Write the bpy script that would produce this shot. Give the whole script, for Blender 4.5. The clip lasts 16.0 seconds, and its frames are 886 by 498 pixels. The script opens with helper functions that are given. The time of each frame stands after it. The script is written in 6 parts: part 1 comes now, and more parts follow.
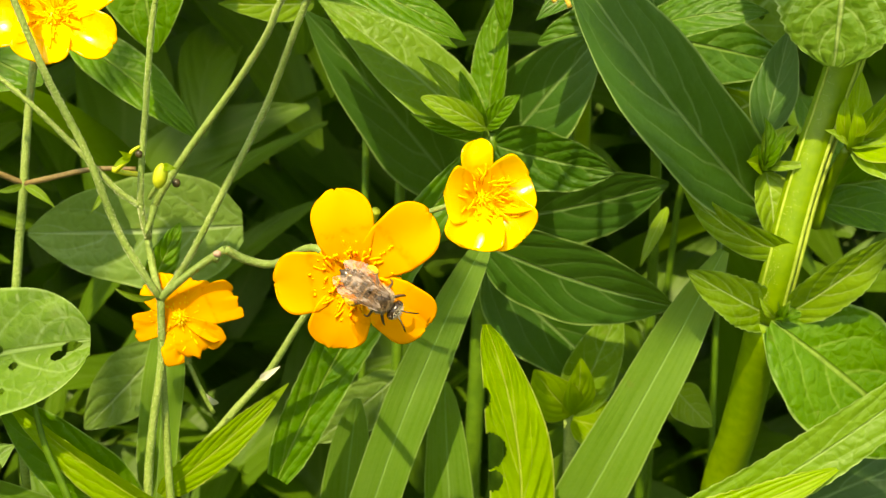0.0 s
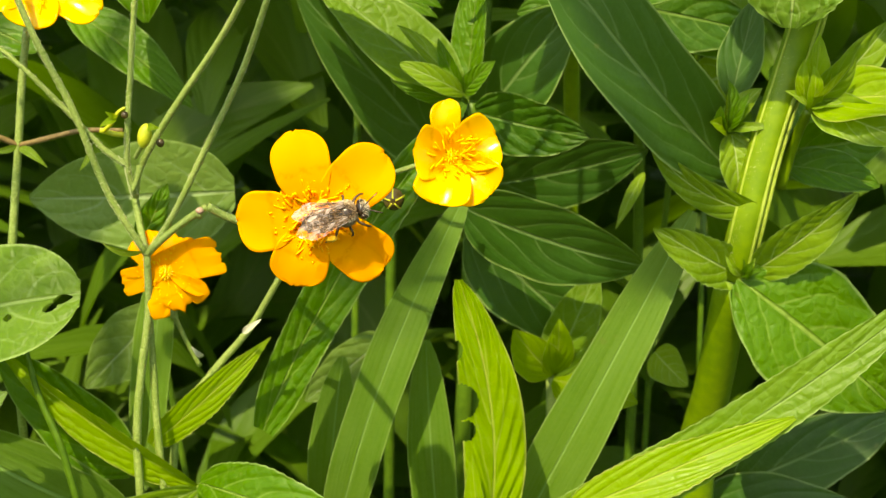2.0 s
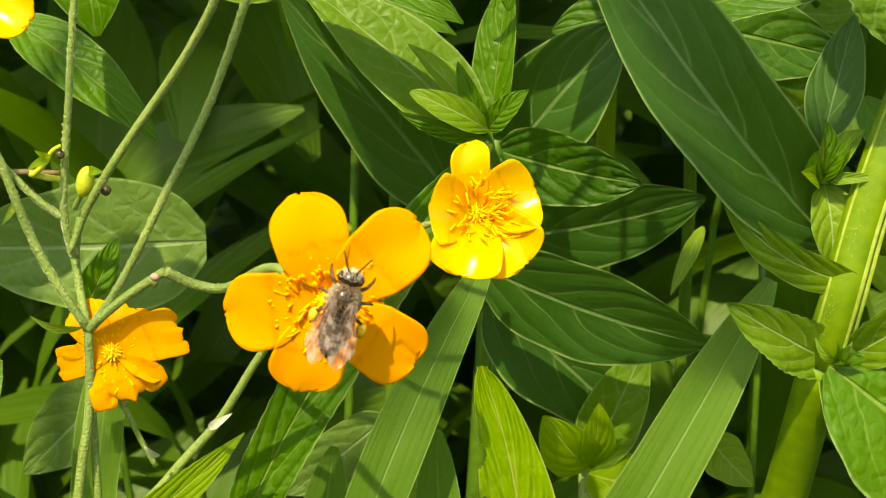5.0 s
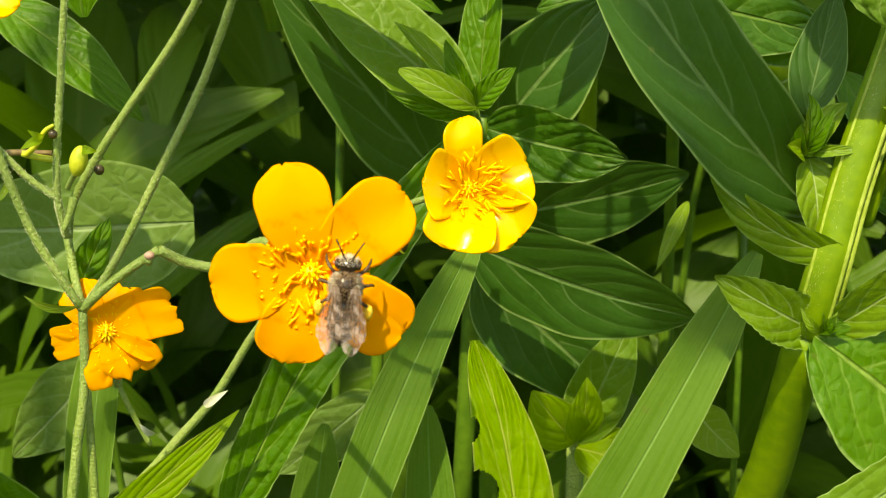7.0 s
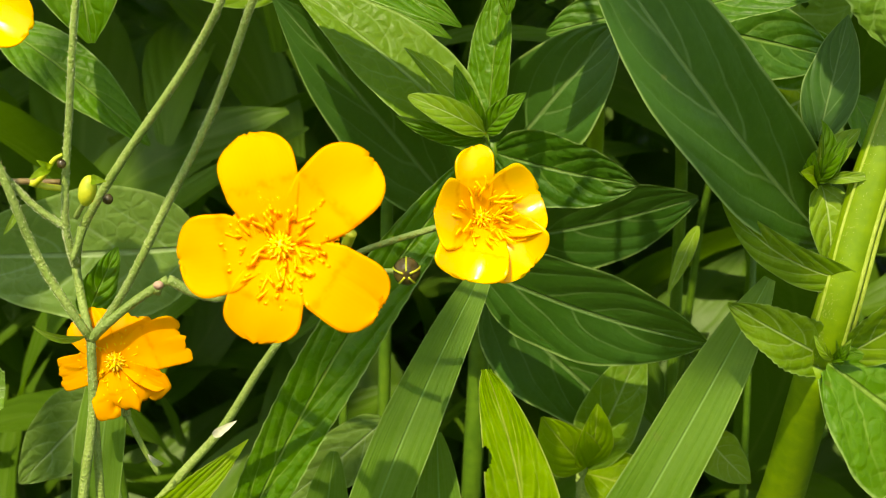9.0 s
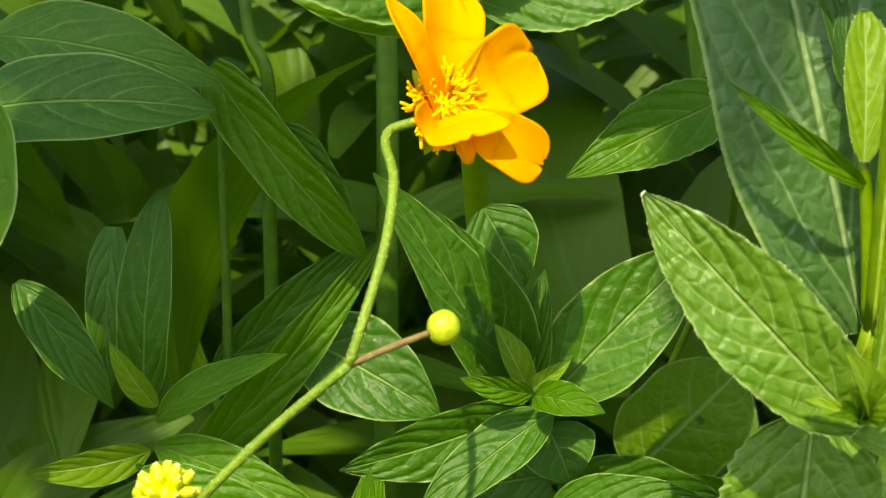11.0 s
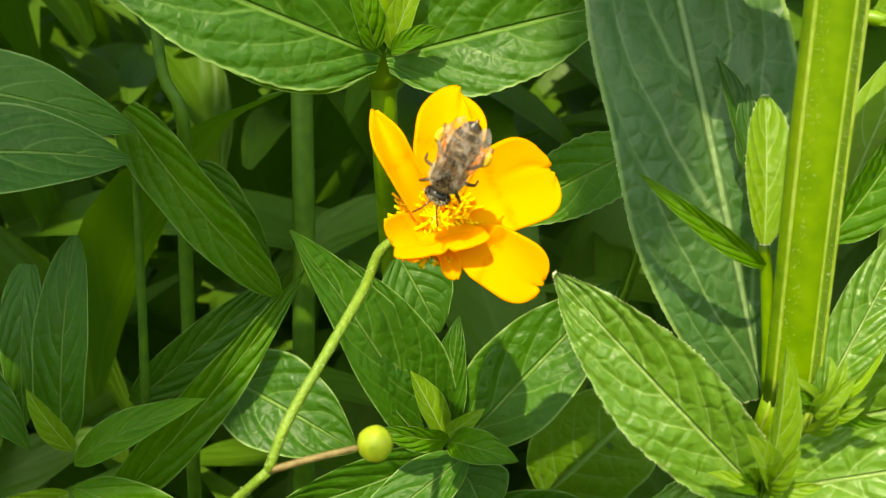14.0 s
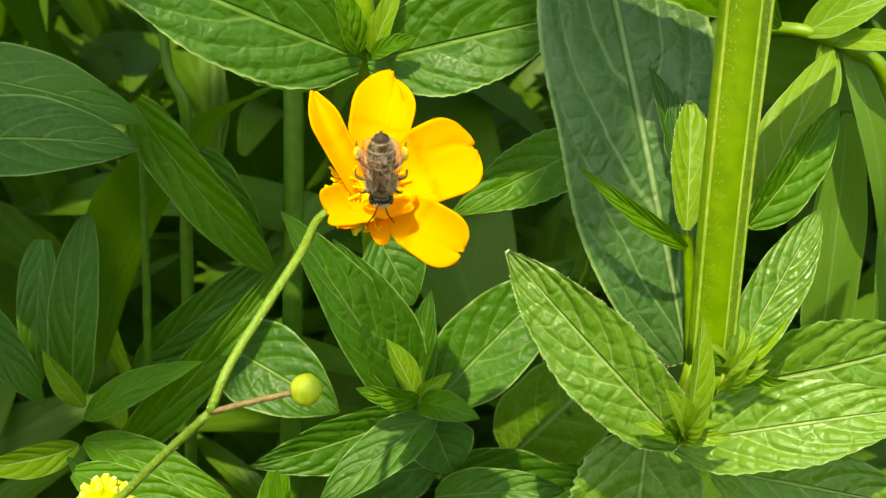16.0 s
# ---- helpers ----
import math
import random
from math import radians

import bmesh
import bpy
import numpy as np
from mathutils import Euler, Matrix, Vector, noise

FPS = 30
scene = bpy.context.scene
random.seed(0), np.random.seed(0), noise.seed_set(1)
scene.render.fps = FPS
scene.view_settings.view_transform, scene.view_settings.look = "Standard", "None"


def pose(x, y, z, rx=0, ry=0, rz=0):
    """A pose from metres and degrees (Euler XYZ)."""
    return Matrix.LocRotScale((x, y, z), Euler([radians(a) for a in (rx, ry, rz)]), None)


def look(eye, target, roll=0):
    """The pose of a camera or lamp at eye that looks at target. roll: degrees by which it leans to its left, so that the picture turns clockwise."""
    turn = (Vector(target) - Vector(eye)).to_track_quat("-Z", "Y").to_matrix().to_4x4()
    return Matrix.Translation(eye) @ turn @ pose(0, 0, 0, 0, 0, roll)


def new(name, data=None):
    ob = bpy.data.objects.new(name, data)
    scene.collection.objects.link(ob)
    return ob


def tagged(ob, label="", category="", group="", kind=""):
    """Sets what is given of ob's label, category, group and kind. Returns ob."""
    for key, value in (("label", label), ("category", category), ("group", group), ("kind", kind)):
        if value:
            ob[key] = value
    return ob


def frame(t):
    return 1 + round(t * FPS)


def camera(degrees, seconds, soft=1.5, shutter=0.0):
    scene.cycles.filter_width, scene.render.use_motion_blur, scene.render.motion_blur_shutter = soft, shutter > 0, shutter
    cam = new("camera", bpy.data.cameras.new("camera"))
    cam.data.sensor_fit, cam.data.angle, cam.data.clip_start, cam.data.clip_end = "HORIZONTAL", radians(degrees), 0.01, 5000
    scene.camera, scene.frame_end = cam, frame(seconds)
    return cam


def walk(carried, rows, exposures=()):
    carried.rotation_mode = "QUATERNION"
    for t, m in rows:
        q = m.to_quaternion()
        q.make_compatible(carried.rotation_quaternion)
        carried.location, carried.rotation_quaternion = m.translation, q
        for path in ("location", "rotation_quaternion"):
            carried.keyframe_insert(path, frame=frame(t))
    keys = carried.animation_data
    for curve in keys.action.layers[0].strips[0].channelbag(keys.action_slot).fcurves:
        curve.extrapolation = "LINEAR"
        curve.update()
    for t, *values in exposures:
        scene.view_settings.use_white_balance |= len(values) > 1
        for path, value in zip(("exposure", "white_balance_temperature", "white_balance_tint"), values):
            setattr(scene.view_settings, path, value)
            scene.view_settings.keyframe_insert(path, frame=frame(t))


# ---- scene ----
# A patch of meadow herbs with buttercups and a visiting solitary bee, seen close up.

# ---- camera ----
cam = camera(38, 16.0, soft=1.1, shutter=0.15)
cam.data.dof.use_dof, cam.data.dof.focus_distance, cam.data.dof.aperture_fstop = True, 0.157, 64.0     # a small lens, close up: the background is soft
walk(cam, [
    (0, pose(0.00000, -0.17612, 0.46391, 76.005, -0.003, 0.024)),
    (0.5, pose(0.01050, -0.18284, 0.46552, 74.875, 0.646, 1.717)),
    (1, pose(0.01143, -0.18819, 0.46145, 75.794, 0.592, 1.930)),
    (1.5, pose(0.01161, -0.18961, 0.45404, 76.581, 0.649, 2.384)),
    (2, pose(0.01008, -0.18517, 0.45957, 75.977, 0.388, 1.689)),
    (2.5, pose(0.00927, -0.17273, 0.46070, 75.824, 0.042, 1.768)),
    (3, pose(0.01018, -0.16497, 0.46317, 75.723, -0.069, 1.986)),
    (3.5, pose(0.00959, -0.16164, 0.46049, 76.328, -0.161, 1.734)),
    (4, pose(0.00653, -0.15075, 0.45903, 76.542, -0.176, 1.502)),
    (4.2, pose(0.00678, -0.14766, 0.45721, 76.894, -0.257, 1.709)),
    (6.3, pose(0.00218, -0.14156, 0.45754, 75.866, -0.372, 0.361)),
    (6.5, pose(0.00220, -0.14298, 0.45740, 75.946, -0.173, 0.028)),
    (7, pose(0.00243, -0.14481, 0.45625, 76.000, -0.080, 0.017)),
    (7.5, pose(0.00405, -0.14388, 0.45659, 75.912, -0.048, 0.079)),
    (8, pose(0.00218, -0.14386, 0.45670, 76.364, -0.290, 0.024)),
    (8.5, pose(0.00087, -0.14406, 0.45615, 76.508, -0.276, -0.002)),
    (9, pose(0.00103, -0.14313, 0.45823, 76.429, 0.015, -0.024)),
    (9.5, pose(0.00264, -0.13945, 0.47084, 75.772, 0.595, 0.005)),
    (10, pose(0.00471, -0.13308, 0.48578, 76.855, 1.085, -0.831)),
    (10.2, pose(0.00731, -0.12824, 0.49516, 77.184, 1.344, -0.287)),
    (12.3, pose(0.02101, -0.11791, 0.52817, 77.268, 0.540, -4.741)),
    (12.5, pose(0.02214, -0.11832, 0.52963, 77.239, 0.398, -4.448)),
    (13, pose(0.02390, -0.11845, 0.53011, 77.381, 0.208, -4.807)),
    (13.5, pose(0.02379, -0.11447, 0.53308, 76.325, -0.242, -4.837)),
    (14, pose(0.01472, -0.12043, 0.53097, 75.249, 0.501, -5.590)),
    (14.5, pose(0.01440, -0.13017, 0.53934, 74.311, 0.210, -5.615)),
    (15, pose(0.01363, -0.12947, 0.54626, 73.402, -0.209, -5.055)),
    (15.5, pose(0.01354, -0.13906, 0.53774, 74.339, -0.450, -5.481)),
    (16, pose(0.01552, -0.14110, 0.53553, 74.685, -0.388, -5.695)),
], exposures=((0.0, 1.52, 10600, 0), (1.0, 1.46, 10000, 1), (2.5, 1.38, 9300, 3), (7.0, 1.29, 9100, 0), (8.5, 1.27, 9000, -1), (9.5, 1.25, 9000, 2), (10.2, 1.30, 9100, -2), (12.3, 1.33, 9100, -10), (16.0, 1.31, 9300, -11)))

# ---- light ----
SUN_EL, SUN_AZ = radians(52), radians(197)      # azimuth from north, clockwise: over the camera's left shoulder
world = bpy.data.worlds.new("world")
scene.world = world
world.use_nodes = True
wn = world.node_tree.nodes
sky = wn.new("ShaderNodeTexSky")
sky.sky_type, sky.sun_disc = "NISHITA", False
sky.sun_elevation, sky.sun_rotation = SUN_EL, SUN_AZ
world.node_tree.links.new(sky.outputs[0], wn["Background"].inputs[0])
wn["Background"].inputs[1].default_value = 0.15
sun_dir = Vector((math.sin(SUN_AZ) * math.cos(SUN_EL), math.cos(SUN_AZ) * math.cos(SUN_EL), math.sin(SUN_EL)))
lamp = bpy.data.lights.new("sun", "SUN")
lamp.energy, lamp.angle, lamp.color = 2.8, radians(0.55), (1.0, 0.95, 0.86)
sun = new("sun", lamp)
sun.matrix_world = look(sun_dir * 3, (0, 0, 0))


# ---- materials ----
def nodes_of(name):
    m = bpy.data.materials.new(name)
    m.use_nodes = True
    nt = m.node_tree
    return m, nt, nt.nodes["Principled BSDF"], nt.nodes["Material Output"]


def math_node(nt, op, a, b=None, c=None):
    n = nt.nodes.new("ShaderNodeMath")
    n.operation = op
    for i, v in enumerate((a, b, c)):
        if v is None:
            continue
        if isinstance(v, (int, float)):
            n.inputs[i].default_value = v
        else:
            nt.links.new(v, n.inputs[i])
    return n.outputs[0]


def span(nt, v, a, b, lo=0.0, hi=1.0):
    n = nt.nodes.new("ShaderNodeMapRange")
    n.interpolation_type = "SMOOTHSTEP"
    nt.links.new(v, n.inputs[0])
    for i, q in zip((1, 2, 3, 4), (a, b, lo, hi)):
        n.inputs[i].default_value = q
    return n.outputs[0]


def blend(nt, fac, a, b, mode="MIX"):
    n = nt.nodes.new("ShaderNodeMix")
    n.data_type, n.blend_type = "RGBA", mode
    for i, v in ((0, fac), (6, a), (7, b)):
        if isinstance(v, tuple):
            n.inputs[i].default_value = (*v, 1)
        elif isinstance(v, (int, float)):
            n.inputs[i].default_value = v
        else:
            nt.links.new(v, n.inputs[i])
    return n.outputs[2]


def noise_node(nt, scale, detail=3.0, vec=None):
    n = nt.nodes.new("ShaderNodeTexNoise")
    n.inputs["Scale"].default_value, n.inputs["Detail"].default_value = scale, detail
    if vec is None:
        tc = nt.nodes.new("ShaderNodeTexCoord")
        vec = tc.outputs["Object"]
    nt.links.new(vec, n.inputs["Vector"])
    return n.outputs["Fac"]


def bump(nt, bsdf, height, strength, dist=0.0004):
    b = nt.nodes.new("ShaderNodeBump")
    b.inputs["Strength"].default_value, b.inputs["Distance"].default_value = strength, dist
    nt.links.new(height, b.inputs["Height"])
    nt.links.new(b.outputs[0], bsdf.inputs["Normal"])
    return b.outputs[0]


def thin(nt, bsdf, out, colour, amount, normal=None):
    """Light that shines through a thin blade."""
    tr = nt.nodes.new("ShaderNodeBsdfTranslucent")
    if isinstance(colour, tuple):
        tr.inputs[0].default_value = (*colour, 1)
    else:
        nt.links.new(colour, tr.inputs[0])
    mix = nt.nodes.new("ShaderNodeMixShader")
    mix.inputs[0].default_value = amount
    nt.links.new(bsdf.outputs[0], mix.inputs[1])
    nt.links.new(tr.outputs[0], mix.inputs[2])
    nt.links.new(mix.outputs[0], out.inputs[0])


def leaf_material(name, c1, c2, vein, laterals=9, slope=0.32, rough=0.42, through_col=(0.30, 0.44, 0.02), amount=0.3, relief=0.6, parallel=False, edge=(0.28, 0.40, 0.12), network=1.0, sheen=0.22):
    m, nt, bsdf, out = nodes_of(name)
    uv = nt.nodes.new("ShaderNodeUVMap")
    sep = nt.nodes.new("ShaderNodeSeparateXYZ")
    nt.links.new(uv.outputs[0], sep.inputs[0])
    au = math_node(nt, "ABSOLUTE", math_node(nt, "MULTIPLY_ADD", sep.outputs[0], 2.0, -1.0))
    v = sep.outputs[1]
    mid = span(nt, au, 0.015, 0.06, 1.0, 0.0)
    info = nt.nodes.new("ShaderNodeObjectInfo")
    patch, grain, swell = noise_node(nt, 90, 3.0), noise_node(nt, 1500, 2.0), noise_node(nt, 230, 2.0)
    # side veins: few, curving towards the tip, alternate on the two halves
    half = math_node(nt, "GREATER_THAN", sep.outputs[0], 0.5)
    q = math_node(nt, "SUBTRACT", v, math_node(nt, "MULTIPLY", math_node(nt, "POWER", au, 1.45), slope))
    q = math_node(nt, "ADD", q, math_node(nt, "MULTIPLY_ADD", noise_node(nt, 70, 2.0), 0.22, -0.11))
    q = math_node(nt, "ADD", q, math_node(nt, "MULTIPLY", half, 0.43 / laterals))
    pp = math_node(nt, "PINGPONG", math_node(nt, "MULTIPLY", q, float(laterals)), 0.5)
    fade = span(nt, au, 0.25, 1.0, 1.0, 0.15)
    lat = math_node(nt, "MULTIPLY", span(nt, pp, 0.0, 0.075, 0.0 if parallel else 0.6, 0.0), fade)
    veins = math_node(nt, "MAXIMUM", mid, lat)
    rim = span(nt, au, 0.94, 0.985)
    f = math_node(nt, "ADD", math_node(nt, "MULTIPLY", patch, 0.8), math_node(nt, "MULTIPLY_ADD", info.outputs["Random"], 0.5, -0.2))
    col = blend(nt, f, c1, c2)
    col = blend(nt, math_node(nt, "MULTIPLY", span(nt, grain, 0.35, 0.7), 0.25), col, (c2[0] * 1.3, c2[1] * 1.15, c2[2]))
    net = nt.nodes.new("ShaderNodeTexVoronoi")
    net.feature = "DISTANCE_TO_EDGE"
    net.inputs["Scale"].default_value = 430.0
    tco = nt.nodes.new("ShaderNodeTexCoord")
    wander = nt.nodes.new("ShaderNodeVectorMath")
    wander.operation = "MULTIPLY_ADD"
    warp = nt.nodes.new("ShaderNodeTexNoise")
    warp.inputs["Scale"].default_value = 300.0
    nt.links.new(tco.outputs["Object"], warp.inputs["Vector"])
    nt.links.new(warp.outputs["Color"], wander.inputs[0])
    wander.inputs[1].default_value = (0.0022, 0.0022, 0.0022)
    nt.links.new(tco.outputs["Object"], wander.inputs[2])
    nt.links.new(wander.outputs[0], net.inputs["Vector"])
    cell = span(nt, net.outputs["Distance"], 0.0, 0.30)
    along = nt.nodes.new("ShaderNodeCombineXYZ")
    nt.links.new(math_node(nt, "MULTIPLY", sep.outputs[0], 22.0), along.inputs[0])
    nt.links.new(math_node(nt, "MULTIPLY", v, 2.6), along.inputs[1])
    if parallel:
        streak = noise_node(nt, 1.0, 3.0, along.outputs[0])
        col = blend(nt, span(nt, streak, 0.35, 0.75, 0.0, 0.45), col, (c2[0] * 1.25, c2[1] * 1.15, c2[2] * 2))
        col = blend(nt, span(nt, streak, 0.25, 0.45, 0.25, 0.0), col, (c1[0] * 0.7, c1[1] * 0.8, c1[2]))
        bulge = streak
    else:
        line = span(nt, net.outputs["Distance"], 0.0, 0.09, 0.17 * network, 0.0)
        col = blend(nt, math_node(nt, "MULTIPLY", line, span(nt, swell, 0.3, 0.6)), col, vein)
        bulge = math_node(nt, "MULTIPLY", span(nt, pp, 0.0, 0.40), math_node(nt, "MULTIPLY_ADD", swell, 1.2, 0.1))
    col = blend(nt, math_node(nt, "MULTIPLY", veins, 0.8), col, vein)
    col = blend(nt, math_node(nt, "MULTIPLY", rim, 0.7), col, edge)
    speck = span(nt, noise_node(nt, 420, 1.0), 0.74, 0.8)
    col = blend(nt, math_node(nt, "MULTIPLY", speck, 0.35), col, (0.16, 0.17, 0.04))
    nt.links.new(col, bsdf.inputs["Base Color"])
    nt.links.new(span(nt, patch, 0.2, 0.8, rough - 0.08, rough + 0.14), bsdf.inputs["Roughness"])
    bsdf.inputs["Specular IOR Level"].default_value = sheen
    h = math_node(nt, "ADD", math_node(nt, "MULTIPLY", mid, -1.0), math_node(nt, "MULTIPLY", grain, 0.22))
    h = math_node(nt, "ADD", h, math_node(nt, "MULTIPLY", bulge, 0.8))
    h = math_node(nt, "ADD", h, math_node(nt, "MULTIPLY", cell, 0.0 if parallel else 0.30 * network))
    h = math_node(nt, "ADD", h, math_node(nt, "MULTIPLY", swell, 0.8))
    bump(nt, bsdf, h, relief, 0.0004)
    thin(nt, bsdf, out, blend(nt, math_node(nt, "MULTIPLY", veins, 0.5), through_col, vein), amount)
    return m


def petal_material(name, base, tip, trans, gloss=0.27):
    m, nt, bsdf, out = nodes_of(name)
    uv = nt.nodes.new("ShaderNodeUVMap")
    sep = nt.nodes.new("ShaderNodeSeparateXYZ")
    nt.links.new(uv.outputs[0], sep.inputs[0])
    n = noise_node(nt, 500, 3.0)
    v = math_node(nt, "ADD", sep.outputs[1], math_node(nt, "MULTIPLY_ADD", noise_node(nt, 900, 2.0), 0.12, -0.06))
    col = blend(nt, span(nt, v, 0.44, 0.5), base, tip)
    scallop = math_node(nt, "MULTIPLY", span(nt, v, 0.47, 0.52), span(nt, v, 0.52, 0.58, 1.0, 0.0))
    col = blend(nt, math_node(nt, "MULTIPLY", scallop, span(nt, noise_node(nt, 1400, 2.0), 0.35, 0.6, 0.1, 0.8)), col, (base[0] * 0.80, base[1] * 0.62, base[2]))
    lines = span(nt, math_node(nt, "PINGPONG", math_node(nt, "MULTIPLY", sep.outputs[0], 16.0), 0.5), 0.0, 0.2, 1.0, 0.0)
    col = blend(nt, math_node(nt, "MULTIPLY", lines, 0.07), col, (base[0] * 0.8, base[1] * 0.7, base[2]))
    nt.links.new(col, bsdf.inputs["Base Color"])
    nt.links.new(span(nt, v, 0.4, 0.5, 0.55, gloss), bsdf.inputs["Roughness"])
    bsdf.inputs["Specular IOR Level"].default_value = 0.45 if gloss < 0.3 else 0.12
    bump(nt, bsdf, math_node(nt, "ADD", n, math_node(nt, "MULTIPLY", lines, -0.15)), 0.15, 0.0002)
    thin(nt, bsdf, out, trans, 0.42)
    return m


def plain(name, c1, c2, rough=0.5, scale=600.0, relief=0.4, spec=0.4, sub=0.0):
    m, nt, bsdf, out = nodes_of(name)
    n1, n2 = noise_node(nt, scale, 3.0), noise_node(nt, scale / 9, 2.0)
    f = math_node(nt, "ADD", math_node(nt, "MULTIPLY", n1, 0.6), math_node(nt, "MULTIPLY", n2, 0.4))
    nt.links.new(blend(nt, span(nt, f, 0.32, 0.68), c1, c2), bsdf.inputs["Base Color"])
    bsdf.inputs["Roughness"].default_value = rough
    bsdf.inputs["Specular IOR Level"].default_value = spec
    bump(nt, bsdf, n1, relief, 0.0003)
    if sub:
        thin(nt, bsdf, out, (c2[0] * 1.3, c2[1] * 1.3, c2[2]), sub)
    return m


def foliage_material(name, dark, light, trans):
    """Far leaves: each one its own shade."""
    m, nt, bsdf, out = nodes_of(name)
    g = nt.nodes.new("ShaderNodeNewGeometry")
    f = math_node(nt, "ADD", math_node(nt, "MULTIPLY", g.outputs["Random Per Island"], 0.8), math_node(nt, "MULTIPLY", noise_node(nt, 45, 3.0), 0.5))
    uv = nt.nodes.new("ShaderNodeUVMap")
    sep = nt.nodes.new("ShaderNodeSeparateXYZ")
    nt.links.new(uv.outputs[0], sep.inputs[0])
    au = math_node(nt, "ABSOLUTE", math_node(nt, "MULTIPLY_ADD", sep.outputs[0], 2.0, -1.0))
    q = math_node(nt, "SUBTRACT", sep.outputs[1], math_node(nt, "MULTIPLY", math_node(nt, "POWER", au, 1.4), 0.4))
    pp = math_node(nt, "PINGPONG", math_node(nt, "MULTIPLY", q, 5.5), 0.5)
    vein = math_node(nt, "MAXIMUM", span(nt, au, 0.02, 0.08, 0.45, 0.0), span(nt, pp, 0.0, 0.09, 0.18, 0.0))
    col = blend(nt, f, dark, light)
    col = blend(nt, vein, col, (light[0] * 1.7, light[1] * 1.4, light[2] * 4))
    nt.links.new(col, bsdf.inputs["Base Color"])
    bsdf.inputs["Roughness"].default_value = 0.5
    bsdf.inputs["Specular IOR Level"].default_value = 0.3
    bump(nt, bsdf, math_node(nt, "ADD", noise_node(nt, 300, 3.0), span(nt, pp, 0.0, 0.4, 0.0, 0.6)), 0.4, 0.0006)
    thin(nt, bsdf, out, trans, 0.33)
    return m


LEAF = leaf_material("leaf_herb", (0.034, 0.112, 0.002), (0.075, 0.190, 0.004), (0.22, 0.34, 0.06), 5.0, slope=0.42, through_col=(0.24, 0.42, 0.006), relief=0.8, rough=0.44)
# dark green, with the shade over the middle leaves put into the colour
LEAF_DARK_SHADED = leaf_material("leaf_herb_dark_shaded", (0.016, 0.062, 0.0055), (0.032, 0.100, 0.010), (0.15, 0.24, 0.07), 4.0, slope=0.62, rough=0.46, amount=0.2, relief=0.5, network=0.3, sheen=0.30)
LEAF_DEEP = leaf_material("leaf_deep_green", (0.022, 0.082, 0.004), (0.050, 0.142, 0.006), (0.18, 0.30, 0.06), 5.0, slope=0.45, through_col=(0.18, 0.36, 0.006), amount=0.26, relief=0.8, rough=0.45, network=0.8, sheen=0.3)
LEAF_CRISP = leaf_material("leaf_quilted", (0.060, 0.150, 0.010), (0.155, 0.285, 0.030), (0.34, 0.45, 0.14), 6.0, slope=0.40, through_col=(0.28, 0.44, 0.005), relief=0.8, rough=0.38, network=1.3, sheen=0.4)
LEAF_GREAT = leaf_material("leaf_blue_green", (0.030, 0.086, 0.018), (0.060, 0.136, 0.034), (0.26, 0.36, 0.15), 3.6, slope=0.70, through_col=(0.14, 0.30, 0.02), rough=0.42, amount=0.2, relief=0.9, network=0.8, sheen=0.5)
LEAF_YOUNG = leaf_material("leaf_young", (0.105, 0.215, 0.008), (0.185, 0.300, 0.016), (0.38, 0.48, 0.16), 4.5, slope=0.4, amount=0.34, relief=0.45, network=0.8)
LEAF_BLADE = leaf_material("leaf_blade", (0.062, 0.158, 0.010), (0.125, 0.235, 0.030), (0.22, 0.37, 0.09), 6, rough=0.4, amount=0.32, parallel=True, relief=0.5)
LEAF_YELLOW = leaf_material("leaf_yellowish", (0.140, 0.270, 0.005), (0.215, 0.360, 0.010), (0.42, 0.50, 0.08), 3.6, slope=0.75, through_col=(0.46, 0.62, 0.02), amount=0.42, relief=0.5, edge=(0.4, 0.4, 0.12), network=0.9)
LEAF_BROAD = leaf_material("leaf_broad", (0.070, 0.155, 0.008), (0.125, 0.235, 0.016), (0.26, 0.38, 0.11), 5, slope=0.35, amount=0.32, relief=0.6, network=1.2)
LEAF_PALE = leaf_material("leaf_pale", (0.095, 0.180, 0.030), (0.145, 0.240, 0.050), (0.28, 0.38, 0.16), 4.5, slope=0.35, amount=0.3, relief=0.6, network=1.2)
PETAL_ORANGE = petal_material("petal_orange", (1.0, 0.48, 0.0), (1.0, 0.45, 0.0), (1.0, 0.45, 0.0), 0.55)
PETAL_LEMON = petal_material("petal_lemon", (1.0, 0.60, 0.0), (1.0, 0.63, 0.004), (1.0, 0.60, 0.0), 0.2)
PETAL_OLD = petal_material("petal_wilted", (1.0, 0.50, 0.004), (1.0, 0.47, 0.006), (1.0, 0.42, 0.0), 0.5)
ANTHER = plain("anther", (1.0, 0.46, 0.003), (1.0, 0.52, 0.008), 0.6, 1500, sub=0.3)
ANTHER_LEMON = plain("anther_lemon", (1.0, 0.62, 0.01), (1.0, 0.70, 0.02), 0.6, 1500, sub=0.3)
PISTIL = plain("pistil", (1.0, 0.52, 0.006), (0.94, 0.58, 0.02), 0.5, 1500)
STEM_B = plain("stem_hairy", (0.165, 0.250, 0.040), (0.265, 0.345, 0.090), 0.5, 2600, 0.9)
STEM_FLOWER = plain("stem_flower", (0.115, 0.190, 0.012), (0.195, 0.275, 0.030), 0.5, 2200, 0.7)
# stem green darkened to carry the shade over the background stems
STEM_DARK_SHADED = plain("stem_dark_shaded", (0.050, 0.118, 0.005), (0.088, 0.175, 0.010), 0.5, 500, 0.3)
